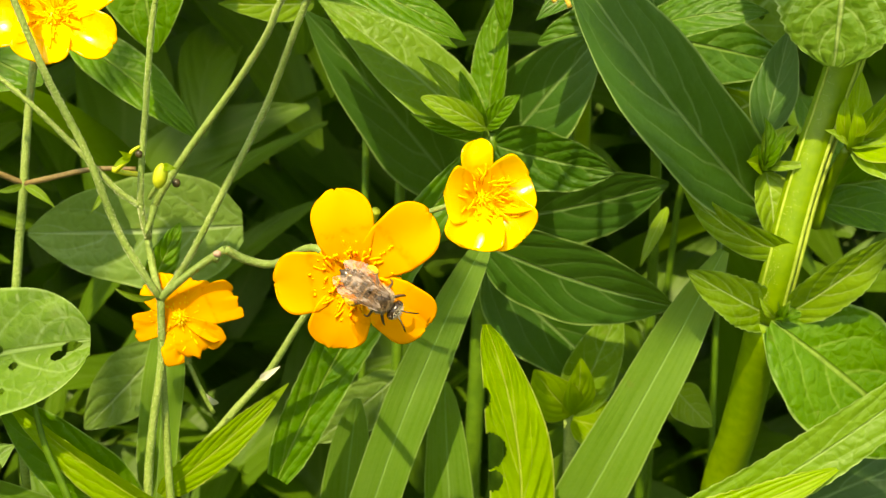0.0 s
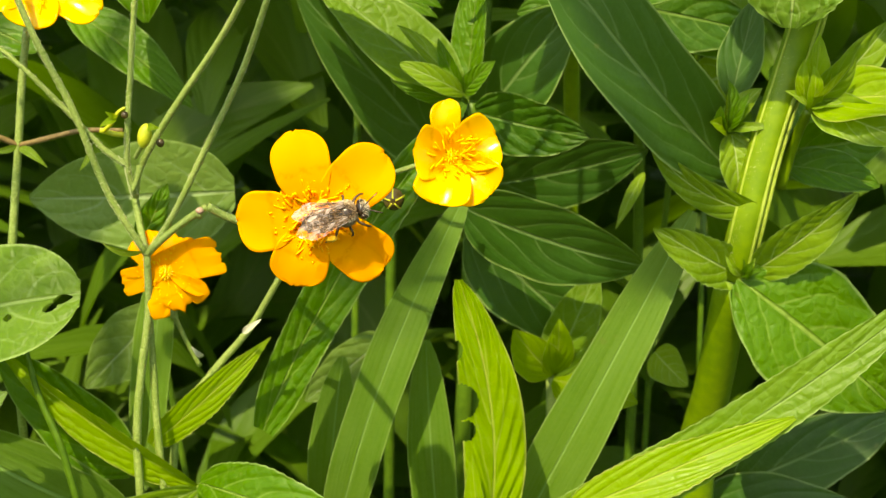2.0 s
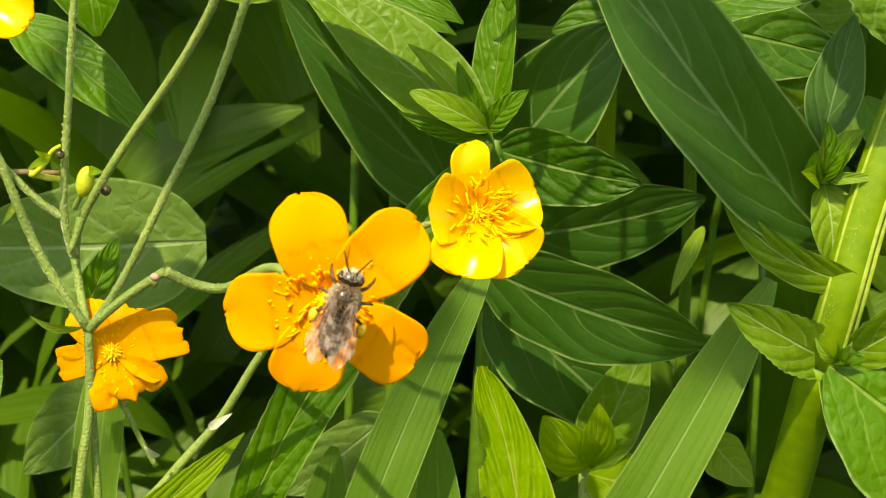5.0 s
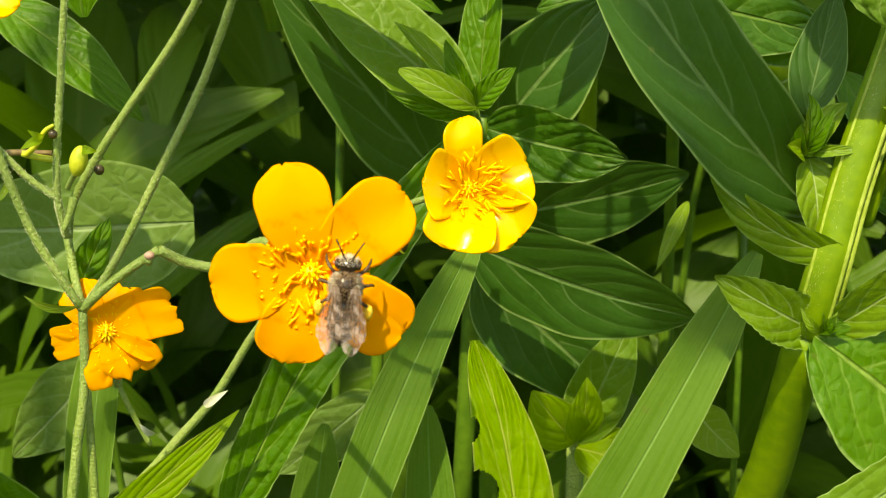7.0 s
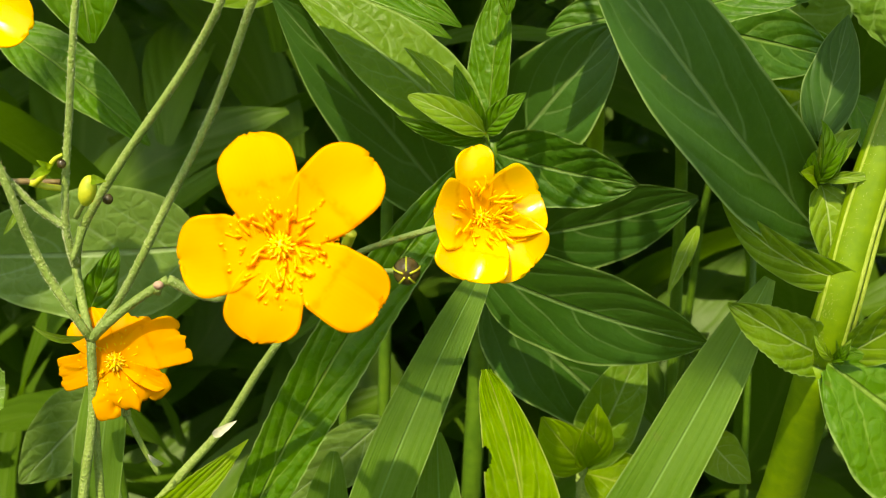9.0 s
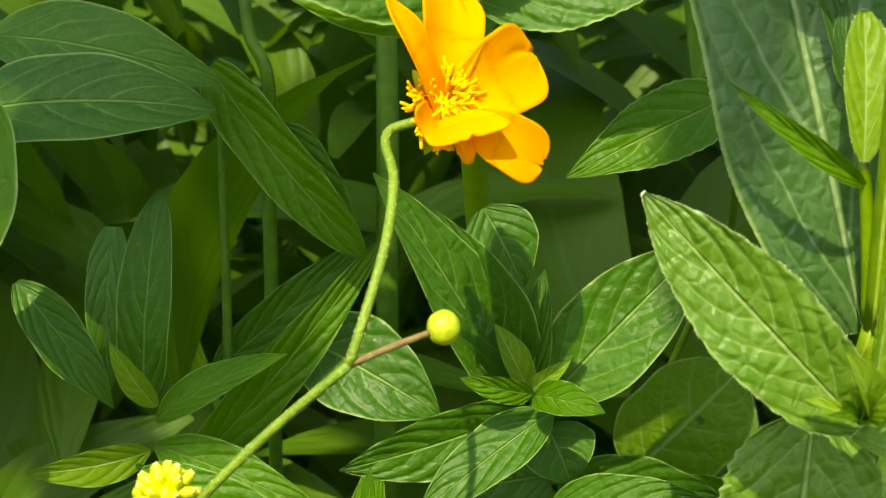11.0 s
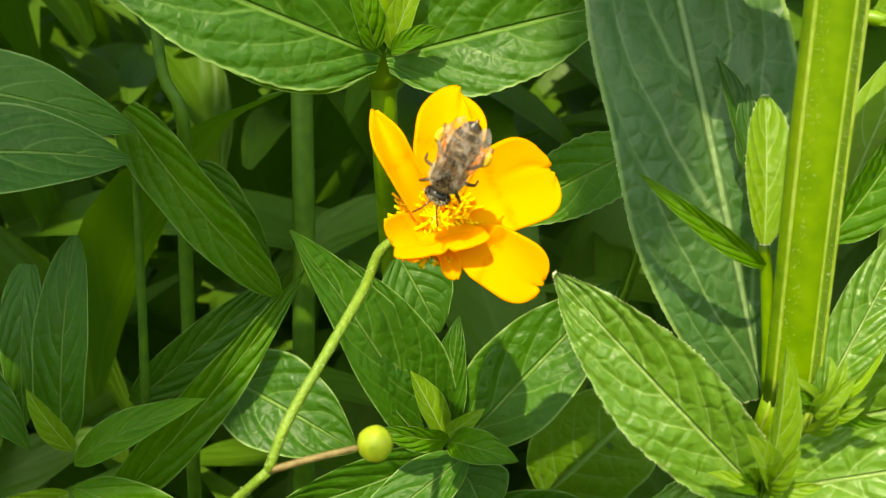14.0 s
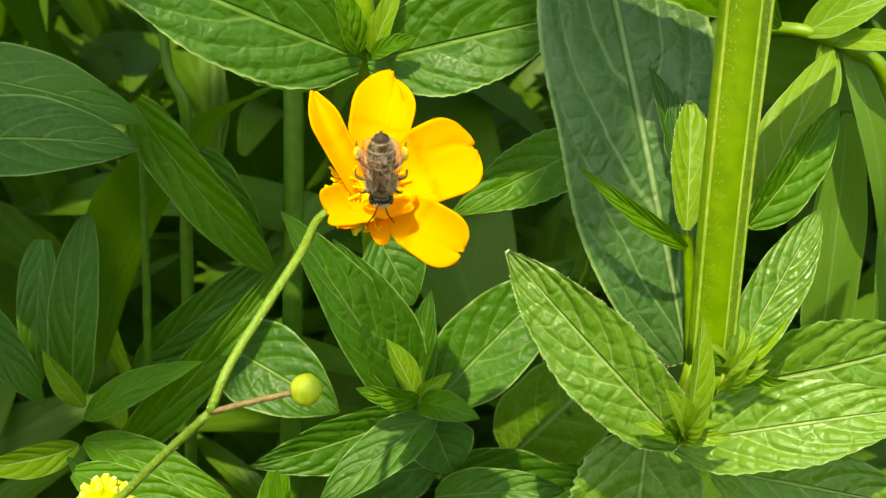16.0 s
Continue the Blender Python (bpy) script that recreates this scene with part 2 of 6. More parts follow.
STEM_BROWN = plain("stem_brown", (0.160, 0.100, 0.035), (0.240, 0.170, 0.060), 0.55, 1400, 0.7)
STEM_W = plain("stem_willowherb", (0.105, 0.195, 0.005), (0.165, 0.265, 0.008), 0.42, 500, 0.3)
HAIR = plain("plant_hair", (0.55, 0.60, 0.30), (0.70, 0.72, 0.45), 0.6, 800)
BUD_GREEN = plain("bud_green", (0.32, 0.40, 0.02), (0.56, 0.56, 0.04), 0.45, 900)
BUD_YELLOW = plain("bud_yellow", (1.0, 0.50, 0.004), (0.98, 0.66, 0.02), 0.4, 700)
SEED = plain("seed_green", (0.50, 0.50, 0.015), (0.68, 0.64, 0.04), 0.45, 900)
SEED_TIP = plain("seed_tip", (0.60, 0.52, 0.16), (0.75, 0.66, 0.26), 0.5, 900)
SPENT = plain("spent_stamen", (0.80, 0.42, 0.04), (0.86, 0.56, 0.10), 0.55, 900)
DRIED = plain("dried_sepal", (0.55, 0.53, 0.36), (0.70, 0.68, 0.50), 0.6, 900)
SCAR = plain("stalk_scar", (0.42, 0.22, 0.13), (0.62, 0.40, 0.30), 0.6, 1800)
DARK_BUD = plain("bud_bronze", (0.018, 0.012, 0.006), (0.10, 0.075, 0.022), 0.25, 900)
BEE_BODY = plain("bee_body", (0.016, 0.010, 0.006), (0.045, 0.026, 0.013), 0.25, 900, 0.3, 0.5)
BEE_BAND = plain("bee_band", (0.22, 0.15, 0.09), (0.42, 0.31, 0.21), 0.7, 2500, 0.9)
BEE_FUR = plain("bee_fur", (0.16, 0.095, 0.045), (0.36, 0.24, 0.13), 0.75, 1500)
BEE_PALE = plain("bee_pale_fur", (0.50, 0.42, 0.28), (0.68, 0.60, 0.45), 0.75, 1500)
BEE_LEG = plain("bee_leg", (0.045, 0.025, 0.012), (0.14, 0.075, 0.025), 0.45, 1500)
POLLEN = plain("pollen", (0.78, 0.42, 0.02), (0.90, 0.60, 0.06), 0.8, 3000, 1.0)
SOIL = plain("soil", (0.030, 0.028, 0.016), (0.060, 0.070, 0.025), 0.9, 40, 1.0, 0.2)
UNDER = foliage_material("undergrowth", (0.052, 0.116, 0.005), (0.076, 0.156, 0.008), (0.13, 0.27, 0.008))
FAR = foliage_material("far_foliage", (0.030, 0.070, 0.002), (0.060, 0.125, 0.004), (0.10, 0.22, 0.01))


def wing_material():
    m, nt, bsdf, out = nodes_of("bee_wing")
    tr = nt.nodes.new("ShaderNodeBsdfTransparent")
    tr.inputs[0].default_value = (0.88, 0.76, 0.62, 1)
    mix = nt.nodes.new("ShaderNodeMixShader")
    bsdf.inputs["Base Color"].default_value = (0.76, 0.60, 0.52, 1)
    bsdf.inputs["Roughness"].default_value = 0.30
    bsdf.inputs["Specular IOR Level"].default_value = 0.8
    # patches of the pale pink base mixed in as painted glints
    nt.links.new(span(nt, noise_node(nt, 900, 2.0), 0.40, 0.64, 0.08, 0.38), mix.inputs[0])
    nt.links.new(tr.outputs[0], mix.inputs[1])
    nt.links.new(bsdf.outputs[0], mix.inputs[2])
    nt.links.new(mix.outputs[0], out.inputs[0])
    bump(nt, bsdf, noise_node(nt, 700, 2.0), 0.3, 0.0002)
    return m


WING = wing_material()


# ---- building helpers ----
def thing(name, at, label, category, group="", kind=""):
    ob = new(name)
    ob.empty_display_size = 0.01
    ob.matrix_basis = Matrix.Translation(at)
    return tagged(ob, label, category, group, kind)


def part(name, bm, material, parent=None, label="", smooth=True):
    me = bpy.data.meshes.new(name)
    bm.normal_update()
    bm.to_mesh(me)
    bm.free()
    if smooth:
        me.polygons.foreach_set("use_smooth", [True] * len(me.polygons))
    for m in material if isinstance(material, (list, tuple)) else (material,):
        me.materials.append(m)
    ob = new(name, me)
    if parent is not None:
        ob.parent = parent
        if parent.type == "EMPTY":
            ob.matrix_parent_inverse = parent.matrix_basis.inverted()
    if label:
        tagged(ob, label)
    return ob


def smooth_line(points, steps=6):
    p = [Vector(q) for q in points]
    p = [2 * p[0] - p[1]] + p + [2 * p[-1] - p[-2]]
    out = []
    for i in range(1, len(p) - 2):
        a, b, c, d = p[i - 1:i + 3]
        d0, d1, d2 = (max((y - x).length, 1e-7) ** 0.5 for x, y in ((a, b), (b, c), (c, d)))
        m1 = ((b - a) / d0 - (c - a) / (d0 + d1) + (c - b) / d1) * d1
        m2 = ((c - b) / d1 - (d - b) / (d1 + d2) + (d - c) / d2) * d1
        for k in range(steps):
            t = k / steps
            out.append(b * (2 * t ** 3 - 3 * t * t + 1) + m1 * (t ** 3 - 2 * t * t + t) + c * (3 * t * t - 2 * t ** 3) + m2 * (t ** 3 - t * t))
    out.append(p[-2])
    return out


def tube(bm, points, r0, r1, sides=8, steps=6, ridge=0.0, cap=True):
    line = smooth_line(points, steps) if len(points) > 2 else [Vector(q) for q in points]
    rings, n, side = [], len(line), None
    for i, c in enumerate(line):
        ahead = (line[min(i + 1, n - 1)] - line[max(i - 1, 0)]).normalized()
        if side is None:
            side = ahead.cross(Vector((0, 1, 0.1))).normalized()
        side = (side - ahead * side.dot(ahead)).normalized()
        other = ahead.cross(side)
        r = r0 + (r1 - r0) * i / max(n - 1, 1)
        rings.append([bm.verts.new(c + (side * math.cos(a) + other * math.sin(a)) * r * (1 + ridge * math.cos(4 * a)))
                      for a in (2 * math.pi * k / sides for k in range(sides))])
    for a, b in zip(rings, rings[1:]):
        for k in range(sides):
            bm.faces.new((a[k], a[(k + 1) % sides], b[(k + 1) % sides], b[k]))
    if cap:
        bm.faces.new(rings[-1])
        bm.faces.new(list(reversed(rings[0])))
    return line


def stem(parent, points, r0, r1, material, name="stem", label="", sides=8, ridge=0.0, hairs=0, seed=1):
    bm = bmesh.new()
    line = tube(bm, points, r0, r1, sides, ridge=ridge)
    ob = part(name, bm, material, parent, label)
    if hairs:
        rng, hb = random.Random(seed), bmesh.new()
        for _ in range(hairs * 5):
            i = rng.randrange(len(line) - 1)
            c = line[i].lerp(line[i + 1], rng.random())
            ahead = (line[i + 1] - line[i]).normalized()
            out = Vector((rng.gauss(0, 1), rng.gauss(0, 1), rng.gauss(0, 1)))
            out = (out - ahead * out.dot(ahead)).normalized()
            r = r0 + (r1 - r0) * i / len(line)
            hair(hb, c + out * r * 0.95, out * 0.8 + ahead * rng.uniform(0.2, 1.1), rng.uniform(0.10, 0.30) * 0.001, 0.000028)
        tagged(part("hairs", hb, HAIR, ob), kind="stuff")
    return ob


def hair(bm, root, way, length, r):
    way = Vector(way).normalized()
    side = way.orthogonal().normalized() * r
    up = way.cross(side)
    tip = bm.verts.new(root + way * length)
    base = [bm.verts.new(root + q) for q in (side, -side * 0.5 + up, -side * 0.5 - up)]
    for k in range(3):
        bm.faces.new((base[k], base[(k + 1) % 3], tip))


SHAPES = {"lance": (0.62, 0.95), "ovate": (0.50, 0.80), "ellip": (0.50, 0.55), "blade": (0.30, 0.50), "round": (0.45, 0.45), "long": (0.45, 0.90), "cordate": (0.30, 0.75)}
VIEW = Vector((0, -0.97, 0.25))


def leaf_sheet(bm, base, tip, width, shape="lance", roll=0.0, arch=0.05, fold=14.0, wave=0.0, serr=0.0, droop=0.0, laterals=10, quilt=0.0, curl=0.0,
               holes=(), nu=30, nv=5, seed=0, sway=0.0):
    base, tip = Vector(base), Vector(tip)
    axis = tip - base
    length = axis.length
    axis.normalize()
    n = VIEW - axis * VIEW.dot(axis)
    n.normalize()
    s = axis.cross(n)
    quilt = min(quilt, 0.022 * width)
    s, n = s * math.cos(radians(roll)) + n * math.sin(radians(roll)), n * math.cos(radians(roll)) - s * math.sin(radians(roll))
    a, b = SHAPES[shape]
    top = (a / (a + b)) ** a * (b / (a + b)) ** b
    uvl = bm.loops.layers.uv.verify()
    rng = random.Random(seed)
    ph = rng.uniform(0, 6.28)
    rows = []
    for i in range(nu + 1):
        v = i / nu
        vv = min(max(v, 0.012), 0.992)
        h = 0.5 * width * (vv ** a * (1 - vv) ** b) / top
        h *= 1 + 0.035 * math.sin(7 * v + ph) + 0.02 * math.sin(17 * v + 2 * ph)
        spine = base + axis * length * v + n * length * (arch * 4 * v * (1 - v) - droop * v * v) + s * length * sway * 4 * v * (1 - v)
        row = []
        for j in range(-nv, nv + 1):
            u = j / nv
            au = abs(u)
            x = h * u
            if serr and abs(j) == nv:
                x *= 1 + serr * (0.5 if i % 2 else -0.5)
            z = au * h * math.tan(radians(fold)) - curl * h * au ** 3
            z += quilt * math.sin(2 * math.pi * laterals * (v - 0.32 * au)) * au * (1.1 - au) * 4
            z += wave * h * math.sin(13 * v + ph + (1.5 if u > 0 else 0)) * au * au
            row.append((bm.verts.new(spine + s * x * math.cos(radians(fold)) + n * z), (u + 1) / 2, v))
        rows.append(row)
    for i in range(nu):
        for j in range(2 * nv):
            q = (rows[i][j], rows[i][j + 1], rows[i + 1][j + 1], rows[i + 1][j])
            cu, cv = sum(k[1] for k in q) * 0.5 - 1, sum(k[2] for k in q) / 4
            if any((cu - hu) ** 2 / (hr * hr) + ((cv - hv) * length / (width * 0.5)) ** 2 / (hr * hr) < 1 for hu, hv, hr in holes):
                continue
            f = bm.faces.new([k[0] for k in q])
            for loop, k in zip(f.loops, q):
                loop[uvl].uv = (k[1], k[2])
    loose = [v for v in bm.verts if not v.link_faces]
    for v in loose:
        bm.verts.remove(v)


LEAF_COUNT = [0]


def leaf(parent, base, tip, width, shape="lance", material=None, name="leaf", label="", fringe=0, **kw):
    LEAF_COUNT[0] += 1
    bm = bmesh.new()
    leaf_sheet(bm, base, tip, width, shape, seed=LEAF_COUNT[0], **kw)
    rim = []
    if fringe:
        mid = (Vector(base) + Vector(tip)) / 2
        rim = [(e.verts[0].co.copy(), e.verts[1].co.copy()) for e in bm.edges if len(e.link_faces) == 1]
    ob = part(name, bm, material or LEAF, parent, label)
    if fringe:
        rng, hb = random.Random(LEAF_COUNT[0]), bmesh.new()
        for _ in range(fringe):
            a, b = rng.choice(rim)
            c = a.lerp(b, rng.random())
            way = (c - mid).normalized() + Vector((rng.uniform(-0.4, 0.4), -0.3, rng.uniform(-0.4, 0.4)))
            hair(hb, c, way, rng.uniform(0.00012, 0.00032), 0.000022)
        tagged(part("fringe", hb, HAIR, ob), kind="stuff")
    return ob


def ball(bm, c, rx, ry, rz, seg=14, rings=9, m=None):
    mat = Matrix.Translation(c) @ (m.to_4x4() if m is not None else Matrix.Identity(4)) @ Matrix.Diagonal((rx, ry, rz, 1))
    bmesh.ops.create_uvsphere(bm, u_segments=seg, v_segments=rings, radius=1, matrix=mat)


def axes_of(normal, up=(0, 0, 1)):
    z = Vector(normal).normalized()
    y = Vector(up) - z * Vector(up).dot(z)
    y.normalize()
    return y.cross(z), y, z


def petal_sheet(bm, centre, frame_axes, angle, length, width, lift=0.15, cup=0.25, start=0.0004, curl=0.0, notches=(), ragged=0.0, twist=0.0, seed=0, claw=0.58, square=2.6, lean=0.0, nu=22, nv=10):
    ex, ey, ez = frame_axes
    a = radians(angle)
    out, side = ex * math.cos(a) + ey * math.sin(a), -ex * math.sin(a) + ey * math.cos(a)
    side = side * math.cos(radians(twist)) + ez * math.sin(radians(twist))
    uvl = bm.loops.layers.uv.verify()
    rng = random.Random(seed)
    ph = rng.uniform(0, 6)
    rows = []
    for i in range(nu + 1):
        v = 1 - (1 - i / nu) ** 1.35
        row = []
        for j in range(-nv, nv + 1):
            u = j / nv
            # outline: a broad wedge with a rounded, nearly square end
            w = claw * 0.6 + (0.82 - claw * 0.6) * min(1, v / 0.46) ** 0.85 + 0.18 * min(1, v / 0.8)
            if v > 0.66:
                q = (v - 0.66) / 0.34
                w *= max(1 - (q * 0.995) ** square, 0.004) ** (1 / square)
            reach = v
            for nu_, depth, wide in notches:
                reach -= depth * math.exp(-((u - nu_) / wide) ** 2) * v * v
            if ragged:
                saw = abs(math.sin(4.1 * u + ph)) + 0.5 * abs(math.sin(9.7 * u + 2 * ph))
                reach -= ragged * v ** 3 * saw
            reach += 0.012 * v ** 3 * math.sin(7 * u + ph)
            x = 0.5 * width * w * u + lean * length * v * v
            r = start + (length - start) * reach
            z = length * (lift * v + 0.10 * math.sin(math.pi * v)) + cup * width * 0.5 * (w * u) ** 2 - curl * length * v ** 4
            z += 0.010 * length * math.sin(4 * u + 5 * v + ph) * v
            row.append((bm.verts.new(Vector(centre) + out * r + side * x + ez * z), (u + 1) / 2, v))
        rows.append(row)
    for i in range(nu):
        for j in range(2 * nv):
            q = (rows[i][j], rows[i][j + 1], rows[i + 1][j + 1], rows[i + 1][j])
            f = bm.faces.new([k[0] for k in q])
            for loop, k in zip(f.loops, q):
                loop[uvl].uv = (k[1], k[2])


def petal(parent, centre, fr, material, **kw):
    bm = bmesh.new()
    petal_sheet(bm, centre, fr, **kw)
    ob = part("petal", bm, material, parent)
    sol = ob.modifiers.new("thickness", "SOLIDIFY")
    sol.thickness, sol.offset = 0.00018, -1.0
    return ob


def stamens(parent, centre, fr, count, radius, height, spread, seed, material=None, size=1.0):
    """A loose, low crowd of filaments with plump anthers."""
    ex, ey, ez = fr
    rng = random.Random(seed)
    for k in range(count):
        bm = bmesh.new()
        a = k * 2.399963 + rng.uniform(-0.5, 0.5)
        q = math.sqrt((k + 0.5) / count)
        out = ex * math.cos(a) + ey * math.sin(a)
        side = out.cross(ez)
        lean = spread * (0.3 + 0.9 * q) * rng.uniform(0.6, 1.3)
        root = Vector(centre) + out * radius * (0.22 + 0.72 * q * rng.uniform(0.75, 1.1))
        h = height * rng.uniform(0.55, 1.15)
        way = (ez + out * lean + ex * rng.gauss(0, 0.25) + ey * rng.gauss(0, 0.25)).normalized()
        mid, top = root + way * h * 0.55 - out * 0.0002, root + way * h
        tube(bm, (root, mid, top), 0.00013 * size, 0.00011 * size, 4, 2)
        along = (out * rng.uniform(0.2, 1.2) + ez * rng.uniform(0.1, 0.8) + side * rng.gauss(0, 0.4)).normalized()
        fat = rng.uniform(0.00018, 0.00027) * size
        tube(bm, (top - along * 0.0006 * size, top + along * 0.0001 * size, top + along * 0.0009 * size), fat * 0.8, fat * 0.7, 6, 2)
        part("stamen", bm, material or ANTHER, parent)


def carpels(bm, centre, fr, radius, count, length, r0, r1=0.00005, flat=0.9):
    ex, ey, ez = fr
    for k in range(count):
        t = (k + 0.5) / count
        c = 1 - t * (1 + flat * 0.8)
        a = k * 2.399963
        s = math.sqrt(max(1 - c * c, 0))
        way = (ex * math.cos(a) * s + ey * math.sin(a) * s + ez * c).normalized()
        root = Vector(centre) + way * radius * 0.55
        tube(bm, (root, root + way * length * 0.6, root + way * length), r0, r1, 6, 2)


def blossom(parent, centre, normal, petals, material, pistil_r=0.0016, n_stamen=44, st_height=0.0026, spread=0.75, st_radius=0.0021, seed=1, up=(0, 0, 1), st_size=1.0, sepals=True, anther=None):
    """An open buttercup: pistil, stamens, petals (angle, length, width, more) and sepals behind."""
    fr = axes_of(normal, up)
    bm = bmesh.new()
    ball(bm, Vector(centre) + fr[2] * 0.0004, pistil_r * 0.8, pistil_r * 0.8, pistil_r * 0.8, 10, 7)
    carpels(bm, Vector(centre) + fr[2] * 0.0005, fr, pistil_r, 44, pistil_r * 0.62, 0.00022)
    part("pistil", bm, PISTIL, parent)
    for k, p in enumerate(petals):
        kw = dict(p[3]) if len(p) > 3 else {}
        petal(parent, centre, fr, material, angle=p[0], length=p[1], width=p[2], seed=seed * 10 + k, **kw)
    stamens(parent, centre, fr, n_stamen, st_radius, st_height, spread, seed, anther, st_size)
    if sepals:
        for k in range(5):
            a = radians(petals[k % len(petals)][0] + 36)
            out = fr[0] * math.cos(a) + fr[1] * math.sin(a)
            b2 = bmesh.new()
            leaf_sheet(b2, Vector(centre) - fr[2] * 0.0004, Vector(centre) + out * 0.0048 - fr[2] * 0.0012, 0.0026, "ovate", nu=8, nv=2)
            part("sepal", b2, BUD_GREEN, parent)
    return fr


# ---- ground and distance ----
def ground():
    bm = bmesh.new()
    bmesh.ops.create_grid(bm, x_segments=60, y_segments=60, size=60)
    for v in bm.verts:
        r = v.co.length
        v.co.z = 0.01 * noise.noise(v.co * 0.9) * min(1, r)
    tagged(part("ground", bm, SOIL), "dark damp soil under the meadow herbs", "ground", kind="structure")


def foliage(name, label, count, xs, ys, zs, size, material, seed, upright=0.0):
    rng = random.Random(seed)
    bm = bmesh.new()
    uvl = bm.loops.layers.uv.verify()
    for _ in range(count):
        q = rng.random()
        y = ys[0] + (ys[1] - ys[0]) * q
        p = Vector((rng.uniform(*xs) * (1 + max(y, 0) * 0.4), y, rng.uniform(*zs)))
        L = rng.uniform(*size)
        w = L * rng.uniform(0.16, 0.34)
        a = rng.uniform(0, 6.28)
        way = Vector((math.cos(a), math.sin(a) * 0.8, rng.uniform(-0.5, 0.9) + upright)).normalized()
        n = Vector((rng.gauss(0, 0.35), -0.35 + rng.gauss(0, 0.35), 0.9))
        n = (n - way * n.dot(way)).normalized()
        s = way.cross(n)
        bend, sway, ph = rng.uniform(0.05, 0.32), rng.uniform(-0.10, 0.10), rng.uniform(0, 6)
        rows = []
        for i in range(9):
            v = i / 8
            h = 0.5 * w * (max(v, 0.02) ** 0.6 * max(1 - v, 0.015) ** 0.8) / 0.44
            c = p + way * L * v + n * L * (0.10 * 4 * v * (1 - v) - bend * v * v) + s * L * sway * 4 * v * (1 - v)
            rows.append([(bm.verts.new(c + s * h * k + n * (abs(k) * h * 0.28 + 0.10 * h * k * math.sin(7 * v + ph))), (k + 1) / 2, v) for k in (-1, -0.5, 0, 0.5, 1)])
        for r, t in zip(rows, rows[1:]):
            for k in range(4):
                f = bm.faces.new([e[0] for e in (r[k], r[k + 1], t[k + 1], t[k])])
                for loop, e in zip(f.loops, (r[k], r[k + 1], t[k + 1], t[k])):
                    loop[uvl].uv = e[1:]
    tagged(part(name, bm, material), label, "undergrowth", kind="stuff")


ground()
foliage("undergrowth", "dense shaded green leaves of low meadow herbs", 4200, (-0.34, 0.34), (0.13, 0.60), (0.0, 0.54), (0.045, 0.11), UNDER, 11, 0.5)
foliage("meadow_growth", "tall green meadow growth in the distance", 5200, (-1.2, 1.2), (0.6, 2.4), (0.0, 0.85), (0.08, 0.2), FAR, 12, 0.3)
foliage("meadow_growth", "green herbs around the patch behind the viewpoint", 1500, (-0.9, 0.9), (-1.6, -0.5), (0.0, 0.5), (0.06, 0.16), FAR, 13, 0.3)
foliage("meadow_growth", "low green meadow growth beside the patch", 2600, (-4.0, -0.45), (-1.6, 2.4), (0.0, 0.30), (0.12, 0.34), FAR, 14, 0.6)
foliage("meadow_growth", "low green meadow growth beside the patch", 2600, (0.45, 4.0), (-1.6, 2.4), (0.0, 0.30), (0.12, 0.34), FAR, 15, 0.6)
foliage("meadow_growth", "tall green meadow growth in the distance", 3600, (-3.0, 3.0), (2.4, 5.5), (0.0, 0.7), (0.16, 0.40), FAR, 16, 0.6)
foliage("meadow_growth", "low green meadow growth behind the viewpoint", 2600, (-5.0, 5.0), (-1.6, -4.5), (0.0, 0.40), (0.16, 0.40), FAR, 17, 0.6)


# ---- the tall willowherb with the thick stem ----
RIDGE = plain("stem_ridge", (0.24, 0.33, 0.03), (0.36, 0.44, 0.08), 0.5, 900)


def ridge(parent, points, r0, r1, side, width=0.00022):
    """A pale raised rib along a stem."""
    n = len(points) - 1
    off = [Vector((side, -math.sqrt(1 - side * side), 0)) * (r0 + (r1 - r0) * i / n) for i in range(n + 1)]
    bm = bmesh.new()
    tube(bm, [Vector(q) + o for q, o in zip(points, off)], width, width, 6, 8)
    part("rib", bm, RIDGE, parent, "pale hairy rib")


def clump(parent, centre, size, count, seed, materials):
    """A tuft of small unfolding leaves in a leaf axil."""
    rng = random.Random(seed)
    c = Vector(centre)
    for k in range(count):
        a = rng.uniform(0.2, 2.9)
        tip = c + Vector((math.cos(a) * rng.uniform(0.5, 1), rng.uniform(-0.6, 0.2), math.sin(a) * rng.uniform(0.4, 1))) * size
        leaf(parent, c + Vector((rng.uniform(-0.1, 0.1), 0, rng.uniform(-0.1, 0.1))) * size, tip, size * rng.uniform(0.22, 0.42), rng.choice(("lance", "ovate")), rng.choice(materials), name="young_leaf",
             roll=rng.uniform(-45, 45), arch=rng.uniform(0.02, 0.2), fold=rng.uniform(12, 34), wave=0.1, droop=rng.uniform(-0.1, 0.25), nu=14, nv=3)


